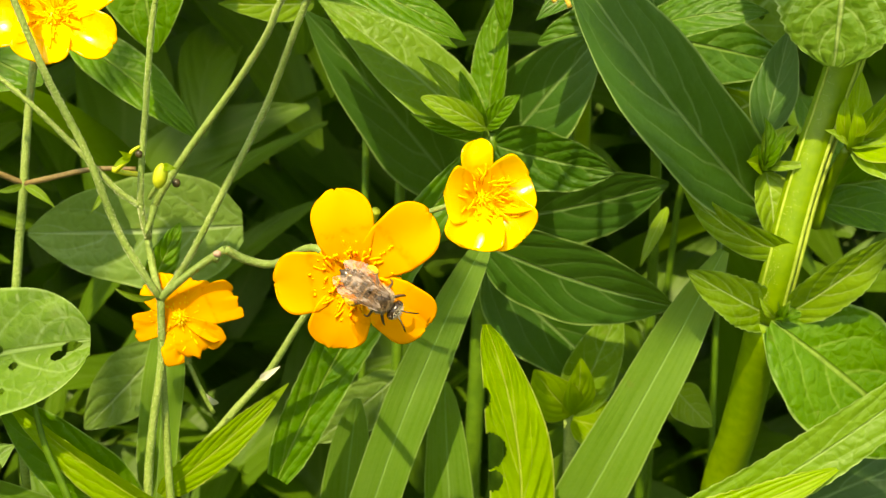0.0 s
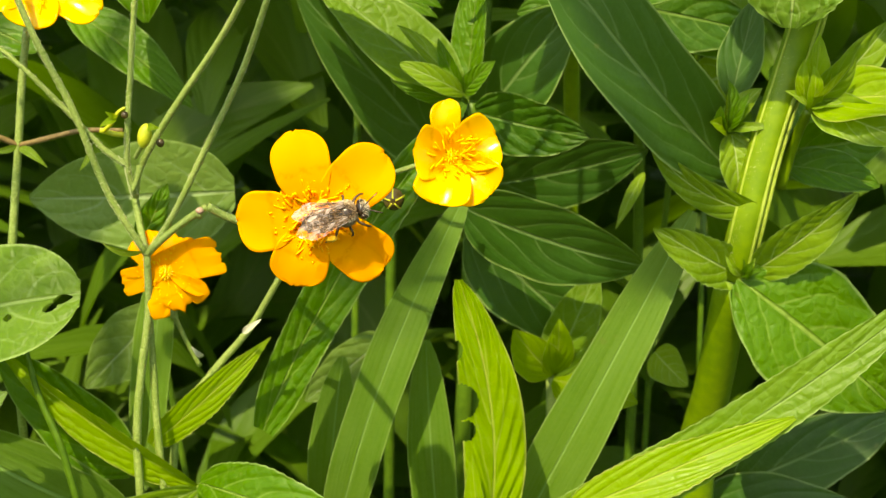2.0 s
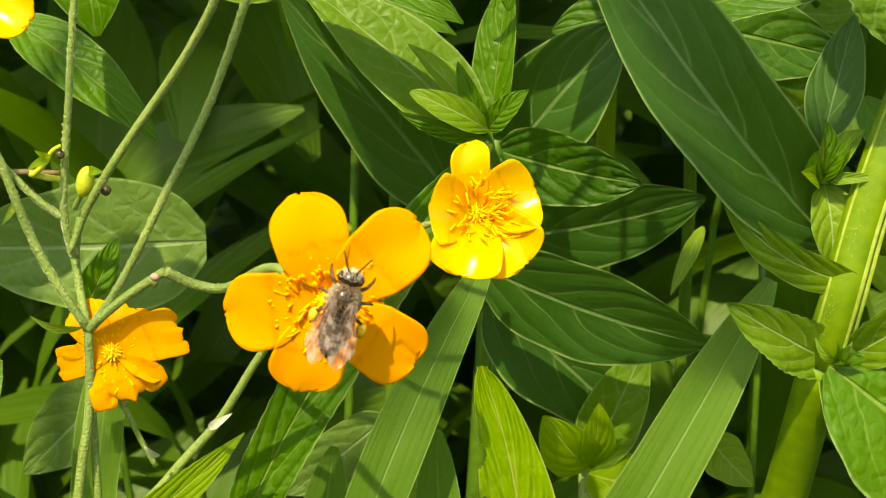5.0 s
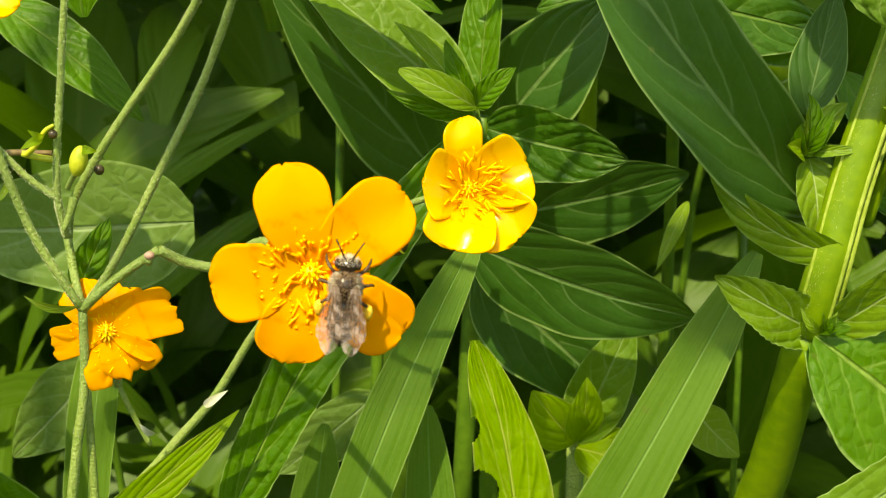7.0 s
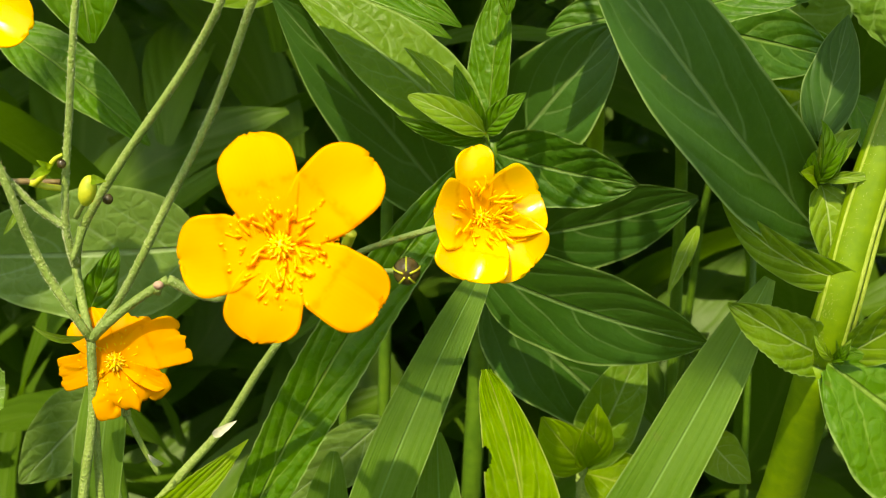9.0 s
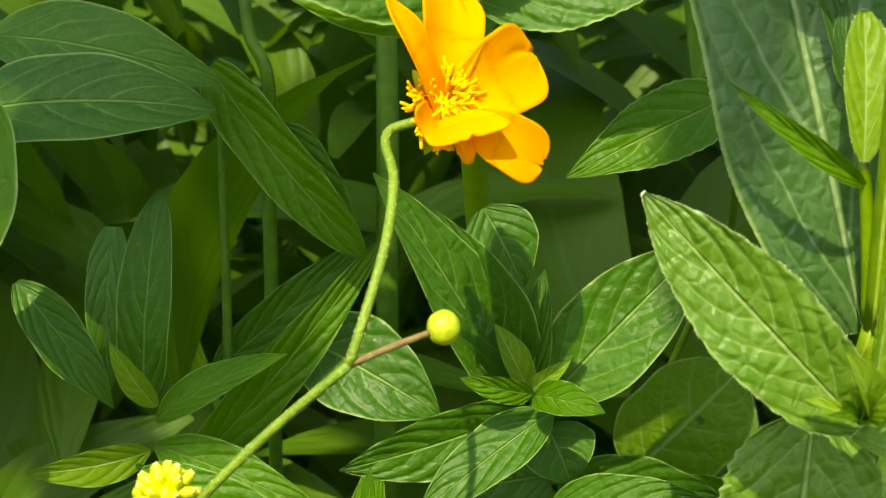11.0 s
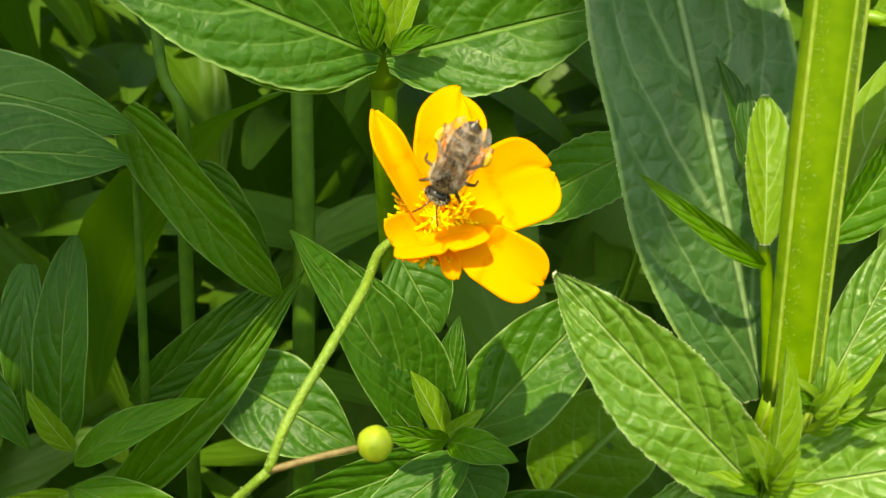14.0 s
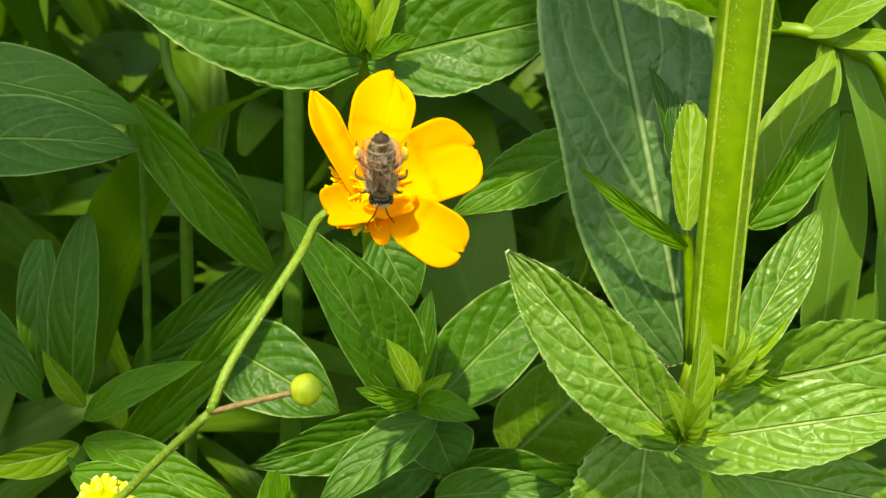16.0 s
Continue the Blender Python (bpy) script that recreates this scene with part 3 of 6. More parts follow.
def willowherb_large():
    p = thing("willowherb_plant", (0.050, 0.035, 0.0), "tall willowherb with thick yellow-green stem and toothed leaves", "wild plant", "willowherb plants")
    stem(p, ((0.0597, -0.012, 0.5345), (0.0601, -0.01, 0.5255), (0.0606, -0.006, 0.5049), (0.0616, -0.001, 0.4825)), 0.002747, 0.002665, STEM_W, label="thick ridged yellow-green stem", sides=14, ridge=0.05, hairs=700, seed=3)
    middle_line = ((0.0616, -0.001, 0.4825), (0.0612, 0.009, 0.4630), (0.0598, 0.017, 0.4445), (0.0551, 0.018, 0.4255), (0.0525, 0.018, 0.4120), (0.0515, 0.020, 0.4040))
    stem(p, middle_line, 0.002665, 0.0028, STEM_W, label="thick ridged yellow-green stem", sides=14, ridge=0.05, hairs=700, seed=4)
    stem(p, ((0.0515, 0.0200, 0.4042), (0.0512, 0.032, 0.3805), (0.05, 0.04, 0.3613), (0.050, 0.035, 0.0)), 0.0029, 0.004, STEM_W, sides=12, ridge=0.05)
    upper_line = ((0.0597, -0.012, 0.5345), (0.0601, -0.01, 0.5255), (0.0606, -0.006, 0.5049), (0.0616, -0.001, 0.4825))
    ridge(p, upper_line, 0.002747, 0.002665, 0.30)
    ridge(p, upper_line, 0.002747, 0.002665, -0.86)
    ridge(p, upper_line, 0.002747, 0.002665, 0.88)
    ridge(p, middle_line, 0.002665, 0.0028, 0.45, 0.00034)
    ridge(p, middle_line, 0.002665, 0.0028, 0.84, 0.00034)
    ridge(p, middle_line, 0.002665, 0.0028, -0.90, 0.00022)
    clump(p, (0.0563, -0.009, 0.4763), 0.005511, 9, 31, (LEAF_YOUNG, LEAF))
    clump(p, (0.0624, -0.007, 0.4831), 0.006478, 9, 32, (LEAF_YOUNG, LEAF, LEAF_YELLOW))
    clump(p, (0.0489, 0.018, 0.4281), 0.006820, 6, 33, (LEAF_YOUNG, LEAF))
    clump(p, (0.0524, 0.017, 0.4044), 0.005115, 6, 34, (LEAF_YOUNG, LEAF))
    clump(p, (0.0597, 0.012, 0.4328), 0.007849, 6, 35, (LEAF_YOUNG, LEAF_YELLOW))
    # top leaf over the stem
    leaf(p, (0.0416, -0.0030, 0.5428), (0.0660, -0.0045, 0.5221), 0.01350, "ovate", LEAF, roll=-20, arch=0.06, fold=8, quilt=0.0002, serr=0.05, wave=0.05)
    leaf(p, (0.0593, -0.01, 0.5305), (0.0921, 0.02, 0.5221), 0.008575, "ovate", LEAF, roll=35, arch=0.08, quilt=0.0003)
    # the great dark leaf behind the stem
    leaf(p, (0.0602, 0.0030, 0.4810), (0.0477, 0.0160, 0.5406), 0.02130, "ellip", LEAF_GREAT, label="large dark blue-green leaf with pale midrib", fringe=900, roll=8, arch=0.05, fold=10, quilt=0.0002, wave=0.03, laterals=7, nu=40, nv=6)
    # the pale-tipped leaf and its neighbours at the node
    leaf(p, (0.0573, -0.006, 0.4743), (0.0374, 0.0004, 0.4961), 0.011220, "ovate", LEAF_CRISP, label="toothed green leaf with sunlit patch", fringe=600, roll=16, arch=0.04, fold=16, quilt=0.0003, wave=0.05, serr=0.03, laterals=9)
    leaf(p, (0.0569, -0.004, 0.4734), (0.0836, -0.012, 0.4804), 0.010652, "ovate", LEAF_CRISP, roll=18, arch=0.05, fold=12, quilt=0.00015, wave=0.05, serr=0.04, laterals=7)
    leaf(p, (0.0646, 0.002, 0.478), (0.0917, 0.004, 0.4827), 0.013198, "ovate", LEAF_CRISP, roll=-12, arch=0.06, fold=12, quilt=0.00015, wave=0.04, serr=0.04, laterals=7)
    leaf(p, (0.0625, -0.002, 0.469), (0.0878, -0.004, 0.4637), 0.011524, "ovate", LEAF_CRISP, roll=10, arch=0.05, fold=10, quilt=0.00015, laterals=7)
    leaf(p, (0.0567, 0.0060, 0.4712), (0.0550, 0.0060, 0.4450), 0.01900, "ellip", LEAF_CRISP, label="crinkled toothed leaf hanging from the stem", roll=-20, arch=0.08, fold=10, quilt=0.0003, wave=0.08, serr=0.05, laterals=9, nu=40)
    leaf(p, (0.0685, 0.008, 0.4967), (0.0814, 0.015, 0.5106), 0.007732, "ovate", LEAF, roll=-20, arch=0.04, fold=22, quilt=0.0003)
    leaf(p, (0.0699, 0.012, 0.4953), (0.0832, 0.022, 0.5165), 0.008279, "ovate", LEAF_YOUNG, roll=28, arch=0.05, fold=12, quilt=0.0002)
    leaf(p, (0.0637, -0.004, 0.4835), (0.075, 0.002, 0.5), 0.007126, "ovate", LEAF_CRISP, roll=14, arch=0.03, fold=18, quilt=0.00015, laterals=7)
    # axillary shoots
    leaf(p, (0.0573, -0.003, 0.4993), (0.0587, 0.003, 0.5129), 0.004957, "ellip", LEAF_YOUNG, name="young_leaf", label="folded pale young leaf with deep veins", fringe=200, roll=6, arch=0.05, fold=26, quilt=0.0005, laterals=8)
    leaf(p, (0.058, -0.002, 0.4967), (0.0445, -0.003, 0.5069), 0.002566, "lance", LEAF, name="young_leaf", roll=20, arch=0.09, fold=26)
    leaf(p, (0.0581, 0.003, 0.505), (0.0545, 0.006, 0.5166), 0.003823, "lance", LEAF_DARK_SHADED, name="young_leaf", roll=-20, arch=0.05, fold=20)
    leaf(p, (0.0574, 0.002, 0.5052), (0.0572, 0.004, 0.5141), 0.002868, "lance", LEAF_DARK_SHADED, name="young_leaf", roll=30, arch=0.05, fold=20)
    stem(p, ((0.0576, -0.002, 0.4994), (0.0588, -0.001, 0.4923), (0.0599, 0, 0.4829)), 0.000558, 0.000930, STEM_W, name="side_shoot", sides=8)
    leaf(p, (0.0572, -0.008, 0.4766), (0.0579, -0.009, 0.4908), 0.004092, "ovate", LEAF_YOUNG, name="young_leaf", roll=-15, arch=0.04, fold=28, quilt=0.0003)
    leaf(p, (0.0566, -0.01, 0.4771), (0.053, -0.013, 0.4839), 0.003570, "ovate", LEAF_YOUNG, name="young_leaf", roll=-25, arch=0.08, fold=24)
    leaf(p, (0.0564, -0.01, 0.4768), (0.0579, -0.014, 0.4825), 0.002879, "ovate", LEAF_YOUNG, name="young_leaf", roll=30, arch=0.08, fold=24)
    leaf(p, (0.0614, -0.008, 0.4833), (0.0644, -0.01, 0.4877), 0.002630, "ovate", LEAF_YOUNG, name="young_leaf", roll=20, arch=0.1, fold=28)
    leaf(p, (0.0617, -0.008, 0.4837), (0.063, -0.007, 0.489), 0.002338, "ovate", LEAF_YOUNG, name="young_leaf", roll=-20, arch=0.1, fold=28)
    leaf(p, (0.0624, -0.008, 0.484), (0.0685, -0.007, 0.4899), 0.001520, "lance", LEAF_YELLOW, name="young_leaf", roll=-20, arch=0.1, fold=28)
    leaf(p, (0.0612, -0.007, 0.4812), (0.0626, -0.011, 0.4854), 0.002338, "ovate", LEAF_YOUNG, name="young_leaf", roll=0, arch=0.1, fold=20)
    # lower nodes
    leaf(p, (0.0527, 0.0260, 0.4188), (0.0181, 0.0080, 0.4588), 0.01601, "ellip", LEAF_DARK_SHADED, label="large dark shaded leaf with sunlit tip and edge", roll=-8, arch=0.05, fold=9, quilt=0.0002, laterals=8, nu=40, nv=6, sway=-0.04)
    leaf(p, (0.0542, 0.016, 0.4154), (0.0365, 0.019, 0.4266), 0.006242, "long", LEAF_YOUNG, roll=40, arch=0.05, fold=10, sway=-0.1)
    leaf(p, (0.0499, 0.02, 0.4273), (0.0511, 0.018, 0.417), 0.006891, "ovate", LEAF_YOUNG, name="young_leaf", roll=10, arch=0.1, fold=18, quilt=0.0003)
    leaf(p, (0.0499, 0.022, 0.4274), (0.0421, 0.024, 0.4364), 0.005221, "ovate", LEAF, name="young_leaf", roll=-25, arch=0.05, fold=18)
    leaf(p, (0.0489, 0.02, 0.4282), (0.0454, 0.014, 0.4301), 0.003445, "ovate", LEAF_YELLOW, name="young_leaf", roll=0, arch=0.1, fold=18)
    leaf(p, (0.0494, 0.02, 0.4277), (0.0544, 0.02, 0.4346), 0.004737, "ovate", LEAF_YOUNG, name="young_leaf", roll=35, arch=0.1, fold=28)
    leaf(p, (0.0487, 0.018, 0.4281), (0.0483, 0.017, 0.4363), 0.003751, "ovate", LEAF, name="young_leaf", roll=-35, arch=0.1, fold=28)
    leaf(p, (0.0508, 0.026, 0.4321), (0.0549, 0.03, 0.4484), 0.007530, "lance", LEAF_DARK_SHADED, roll=15, arch=0.04, fold=16)
    leaf(p, (0.053, 0.02, 0.4035), (0.0372, 0.014, 0.4132), 0.007844, "ovate", LEAF_YOUNG, roll=12, arch=0.06, fold=12, quilt=0.0002, wave=0.06, serr=0.05, laterals=8)
    leaf(p, (0.0533, 0.019, 0.4041), (0.0684, 0.012, 0.4193), 0.007763, "ovate", LEAF_YOUNG, roll=-15, arch=0.06, fold=14, quilt=0.0002, wave=0.06, serr=0.04, laterals=9)
    leaf(p, (0.0515, 0.017, 0.4042), (0.0786, 0.019, 0.3813), 0.021103, "ovate", LEAF, label="broad quilted green leaf with yellow midrib", roll=8, arch=0.06, fold=8, quilt=0.0005, wave=0.05, laterals=7)
    leaf(p, (0.0559, 0.022, 0.4025), (0.0726, 0.02, 0.3916), 0.010336, "ovate", LEAF, roll=-10, arch=0.05, fold=10, quilt=0.0004)
    leaf(p, (0.0607, 0.0130, 0.4330), (0.0713, 0.0120, 0.4457), 0.00730, "ovate", LEAF_YOUNG, name="young_leaf", roll=-20, arch=0.08, fold=20, wave=0.08)
    leaf(p, (0.0607, 0.0130, 0.4330), (0.0763, 0.0040, 0.4351), 0.00961, "ovate", LEAF_YELLOW, name="young_leaf", roll=18, arch=0.08, fold=20, wave=0.08)
    leaf(p, (0.0607, 0.0130, 0.4330), (0.0735, 0.0040, 0.4282), 0.00724, "ovate", LEAF_YOUNG, name="young_leaf", roll=-10, arch=0.08, fold=20, wave=0.08)
    leaf(p, (0.0607, 0.0130, 0.4330), (0.0609, 0.0120, 0.4437), 0.00453, "lance", LEAF_YELLOW, name="young_leaf", roll=10, arch=0.08, fold=20, wave=0.08)
    leaf(p, (0.0607, 0.0130, 0.4330), (0.0649, 0.0060, 0.4408), 0.00395, "lance", LEAF_YOUNG, name="young_leaf", roll=-30, arch=0.08, fold=20, wave=0.08)
    stem(p, ((0.0585, 0.022, 0.4183), (0.0597, 0.019, 0.4262), (0.0607, 0.015, 0.4319)), 0.0011, 0.0008, STEM_W, name="side_shoot")
    leaf(p, (0.0603, 0.026, 0.4211), (0.0753, 0.024, 0.4179), 0.007950, "ovate", LEAF, roll=20, arch=0.08, fold=14)
    leaf(p, (0.0613, 0.03, 0.4231), (0.0793, 0.032, 0.4255), 0.010863, "ovate", LEAF, roll=-20, arch=0.08, fold=14)


willowherb_large()


# ---- whorled herb behind the small flower ----
def herb_middle():
    p = thing("willowherb_plant", (0.010, 0.062, 0.0), "shaded dark green willowherb with spreading leaves and young tip", "wild plant", "willowherb plants")
    stem(p, ((0.0082, 0.042, 0.4296), (0.0088, 0.046, 0.4123), (0.0097, 0.048, 0.3858), (0.010, 0.062, 0.0)), 0.000954, 0.001677, STEM_DARK_SHADED, sides=10)
    leaf(p, (0.0071, 0.04, 0.4288), (-0.0208, 0.043, 0.4522), 0.013400, "lance", LEAF_BROAD, label="sunlit green leaf with darker lower half", roll=-24, arch=0.05, fold=14, quilt=0.0002, laterals=8)
    leaf(p, (0.0032, 0.07, 0.4134), (-0.0242, 0.05, 0.4502), 0.016766, "lance", LEAF_DARK_SHADED, roll=-6, arch=0.05, fold=10, nu=36)
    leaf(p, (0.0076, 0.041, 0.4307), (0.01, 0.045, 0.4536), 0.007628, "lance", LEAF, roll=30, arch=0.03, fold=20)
    leaf(p, (0.0101, 0.052, 0.425), (0.0264, 0.042, 0.4466), 0.015932, "ovate", LEAF_DARK_SHADED, roll=10, arch=0.04, fold=10)
    leaf(p, (0.0087, 0.042, 0.4279), (0.0287, 0.036, 0.4243), 0.011919, "ovate", LEAF_DEEP, roll=-30, arch=0.05, fold=10, quilt=0.0002)
    leaf(p, (0.007, 0.036, 0.4316), (-0.0043, 0.036, 0.4436), 0.004818, "lance", LEAF_YOUNG, name="young_leaf", roll=-30, arch=0.05, fold=22)
    leaf(p, (0.007, 0.034, 0.432), (-0.0036, 0.03, 0.4376), 0.003972, "ellip", LEAF_YOUNG, name="young_leaf", roll=-5, arch=0.12, fold=10)
    leaf(p, (0.0071, 0.034, 0.4322), (0.0123, 0.03, 0.4381), 0.003819, "ovate", LEAF, name="young_leaf", roll=10, arch=0.12, fold=14)
    leaf(p, (0.0068, 0.034, 0.4322), (0.0027, 0.034, 0.4414), 0.003534, "ovate", LEAF, name="young_leaf", roll=20, arch=0.08, fold=24)
    leaf(p, (0.0066, 0.036, 0.4308), (-0.0055, 0.034, 0.4345), 0.003400, "lance", LEAF, name="young_leaf", roll=40, arch=0.08, fold=14)
    # lower broad dark pair, their shade put into the leaf colour
    leaf(p, (0.0066, 0.034, 0.4124), (0.0383, 0.0296, 0.4028), 0.017468, "ovate", LEAF_DARK_SHADED, label="broad dark shaded leaf", roll=-38, arch=0.05, fold=8, nu=36)
    leaf(p, (0.0082, 0.046, 0.4052), (0.0318, 0.05, 0.382), 0.016595, "ovate", LEAF_DARK_SHADED, roll=-10, arch=0.05, fold=10)
    leaf(p, (0.0084, 0.052, 0.4124), (0.0414, 0.056, 0.4185), 0.016266, "ovate", LEAF_DARK_SHADED, roll=-35, arch=0.04, fold=10)


herb_middle()


# ---- whorled herb below the second flower ----
def herb_upper():
    p = thing("willowherb_plant", (0.040, 0.085, 0.0), "green willowherb shoot with pointed leaves in a rosette", "wild plant", "willowherb plants")
    stem(p, ((0.0308, 0.041, 0.4624), (0.0338, 0.044, 0.4488), (0.0347, 0.0458, 0.4504), (0.0422, 0.075, 0.414), (0.040, 0.085, 0.2), (0.040, 0.085, 0.0)), 0.000960, 0.001138, STEM_DARK_SHADED, sides=10)
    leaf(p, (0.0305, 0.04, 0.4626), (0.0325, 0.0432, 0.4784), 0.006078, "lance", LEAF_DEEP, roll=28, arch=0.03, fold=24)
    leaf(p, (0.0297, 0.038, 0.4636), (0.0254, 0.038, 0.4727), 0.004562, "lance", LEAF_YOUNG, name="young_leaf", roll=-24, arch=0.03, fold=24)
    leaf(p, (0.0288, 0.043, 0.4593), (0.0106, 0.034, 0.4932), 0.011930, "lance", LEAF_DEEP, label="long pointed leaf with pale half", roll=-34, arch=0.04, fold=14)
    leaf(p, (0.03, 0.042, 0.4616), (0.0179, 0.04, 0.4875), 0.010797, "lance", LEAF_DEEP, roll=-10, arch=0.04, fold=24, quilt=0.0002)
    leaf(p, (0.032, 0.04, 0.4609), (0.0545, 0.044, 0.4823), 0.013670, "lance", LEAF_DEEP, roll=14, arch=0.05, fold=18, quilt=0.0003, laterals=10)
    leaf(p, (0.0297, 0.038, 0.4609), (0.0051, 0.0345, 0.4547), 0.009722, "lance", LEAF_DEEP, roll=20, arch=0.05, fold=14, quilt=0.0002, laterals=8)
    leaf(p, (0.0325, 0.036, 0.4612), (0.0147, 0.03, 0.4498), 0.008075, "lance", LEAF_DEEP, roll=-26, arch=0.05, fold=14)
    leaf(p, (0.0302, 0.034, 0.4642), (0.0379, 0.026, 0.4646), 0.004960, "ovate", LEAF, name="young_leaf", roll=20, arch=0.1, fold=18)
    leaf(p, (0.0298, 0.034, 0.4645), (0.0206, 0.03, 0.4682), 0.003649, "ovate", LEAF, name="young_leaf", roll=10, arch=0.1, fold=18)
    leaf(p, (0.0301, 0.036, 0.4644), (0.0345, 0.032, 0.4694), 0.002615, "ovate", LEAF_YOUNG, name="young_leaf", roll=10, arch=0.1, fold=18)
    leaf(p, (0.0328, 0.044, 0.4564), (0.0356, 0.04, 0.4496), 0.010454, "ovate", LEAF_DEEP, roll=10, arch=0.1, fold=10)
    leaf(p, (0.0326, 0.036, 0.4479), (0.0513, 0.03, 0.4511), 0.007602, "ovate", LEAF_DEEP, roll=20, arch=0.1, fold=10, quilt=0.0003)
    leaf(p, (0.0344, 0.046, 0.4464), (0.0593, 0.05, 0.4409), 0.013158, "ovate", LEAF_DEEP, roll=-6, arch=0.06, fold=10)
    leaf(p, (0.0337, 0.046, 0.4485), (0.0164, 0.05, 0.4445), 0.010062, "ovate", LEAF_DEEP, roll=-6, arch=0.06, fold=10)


herb_upper()


# ---- tall herb behind the second flower ----
def herb_back():
    p = thing("willowherb_plant", (0.030, 0.11, 0.0), "leafy willowherb with opposite quilted green leaves", "wild plant", "willowherb plants")
    stem(p, ((0.0217, 0.033, 0.5367), (0.0221, 0.033, 0.5207), (0.0226, 0.035, 0.5106)), 0.001682, 0.001880, STEM_W, sides=12)
    stem(p, ((0.0226, 0.035, 0.5114), (0.0227, 0.037, 0.5040), (0.0246, 0.056, 0.4796), (0.030, 0.10, 0.42), (0.030, 0.11, 0.2), (0.030, 0.11, 0.0)), 0.001582, 0.001862, STEM_W, sides=12)
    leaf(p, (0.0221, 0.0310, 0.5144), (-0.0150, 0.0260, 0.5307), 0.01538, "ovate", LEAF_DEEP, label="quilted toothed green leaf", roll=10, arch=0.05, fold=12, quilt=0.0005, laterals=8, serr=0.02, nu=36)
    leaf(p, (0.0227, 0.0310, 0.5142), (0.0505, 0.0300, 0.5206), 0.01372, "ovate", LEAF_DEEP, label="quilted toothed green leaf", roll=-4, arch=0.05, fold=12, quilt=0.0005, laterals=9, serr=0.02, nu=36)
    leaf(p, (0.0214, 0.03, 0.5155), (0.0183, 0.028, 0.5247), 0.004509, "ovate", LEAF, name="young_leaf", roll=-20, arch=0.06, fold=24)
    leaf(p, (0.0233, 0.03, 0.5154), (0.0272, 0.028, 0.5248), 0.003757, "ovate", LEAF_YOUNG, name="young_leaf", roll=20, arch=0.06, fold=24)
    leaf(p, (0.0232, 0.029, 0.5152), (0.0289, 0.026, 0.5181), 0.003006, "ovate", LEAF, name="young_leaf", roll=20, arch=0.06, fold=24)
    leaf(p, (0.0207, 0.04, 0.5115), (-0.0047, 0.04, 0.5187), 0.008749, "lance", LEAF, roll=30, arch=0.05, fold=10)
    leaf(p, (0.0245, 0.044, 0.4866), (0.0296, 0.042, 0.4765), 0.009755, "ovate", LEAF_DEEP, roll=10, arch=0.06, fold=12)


herb_back()


# ---- unseen leafy plant added behind the viewpoint to shade parts of the patch ----
def shade_plant_behind():
    p = thing("added_shade_plant", (-0.16, -0.28, 0.0), "unseen tall leafy plant added to shade the herbs below", "wild plant")
    stem(p, ((-0.148, -0.264, 1.10), (-0.150, -0.262, 0.96), (-0.155, -0.258, 0.86), (-0.155, -0.256, 0.76), (-0.157, -0.27, 0.5), (-0.16, -0.28, 0.0)), 0.0016, 0.004, STEM_W)
    for base, tip, width in (((-0.030, -0.252, 0.802), (-0.058, -0.250, 0.799), 0.017), ((-0.034, -0.252, 0.775), (-0.055, -0.250, 0.779), 0.014), ((-0.016, -0.252, 0.771), (0.012, -0.250, 0.765), 0.014), ((-0.110, -0.254, 0.777), (-0.080, -0.250, 0.776), 0.016),
                             ((-0.124, -0.256, 0.872), (-0.092, -0.25, 0.875), 0.023), ((-0.13, -0.256, 0.885), (-0.092, -0.25, 0.912), 0.034), ((-0.15, -0.256, 0.90), (-0.195, -0.25, 0.92), 0.036),
                             ((-0.140, -0.256, 0.925), (-0.068, -0.25, 0.940), 0.036), ((-0.042, -0.256, 0.916), (-0.030, -0.25, 0.834), 0.015), ((-0.15, -0.256, 0.93), (-0.19, -0.25, 0.95), 0.036),
                             ((-0.14, -0.258, 0.985), (-0.02, -0.25, 0.990), 0.062), ((-0.15, -0.258, 1.02), (-0.03, -0.25, 1.05), 0.066), ((-0.16, -0.258, 0.99), (-0.28, -0.25, 1.01), 0.066), ((-0.15, -0.258, 1.08), (-0.02, -0.25, 1.11), 0.07),
                             ((-0.16, -0.258, 1.05), (-0.28, -0.25, 1.08), 0.07), ((-0.04, -0.258, 1.01), (0.08, -0.25, 1.00), 0.062), ((-0.03, -0.258, 1.06), (0.09, -0.25, 1.07), 0.066), ((0.06, -0.258, 1.03), (0.17, -0.25, 1.03), 0.066)):
        leaf(p, base, tip, width, "ellip", LEAF_BROAD, arch=0.04, fold=6, wave=0.08, nu=20, nv=4)
        joint = Vector((-0.154, -0.258, base[2] - 0.02))
        stem(p, (base, Vector(base).lerp(joint, 0.5) + Vector((0, 0, 0.006)), joint), 0.0004, 0.0008, STEM_W, "petiole")


shade_plant_behind()


# ---- leaves standing singly among the stems ----
def shoot(label, base):
    return thing("meadow_herb", base, label, "wild plant", "meadow herbs")


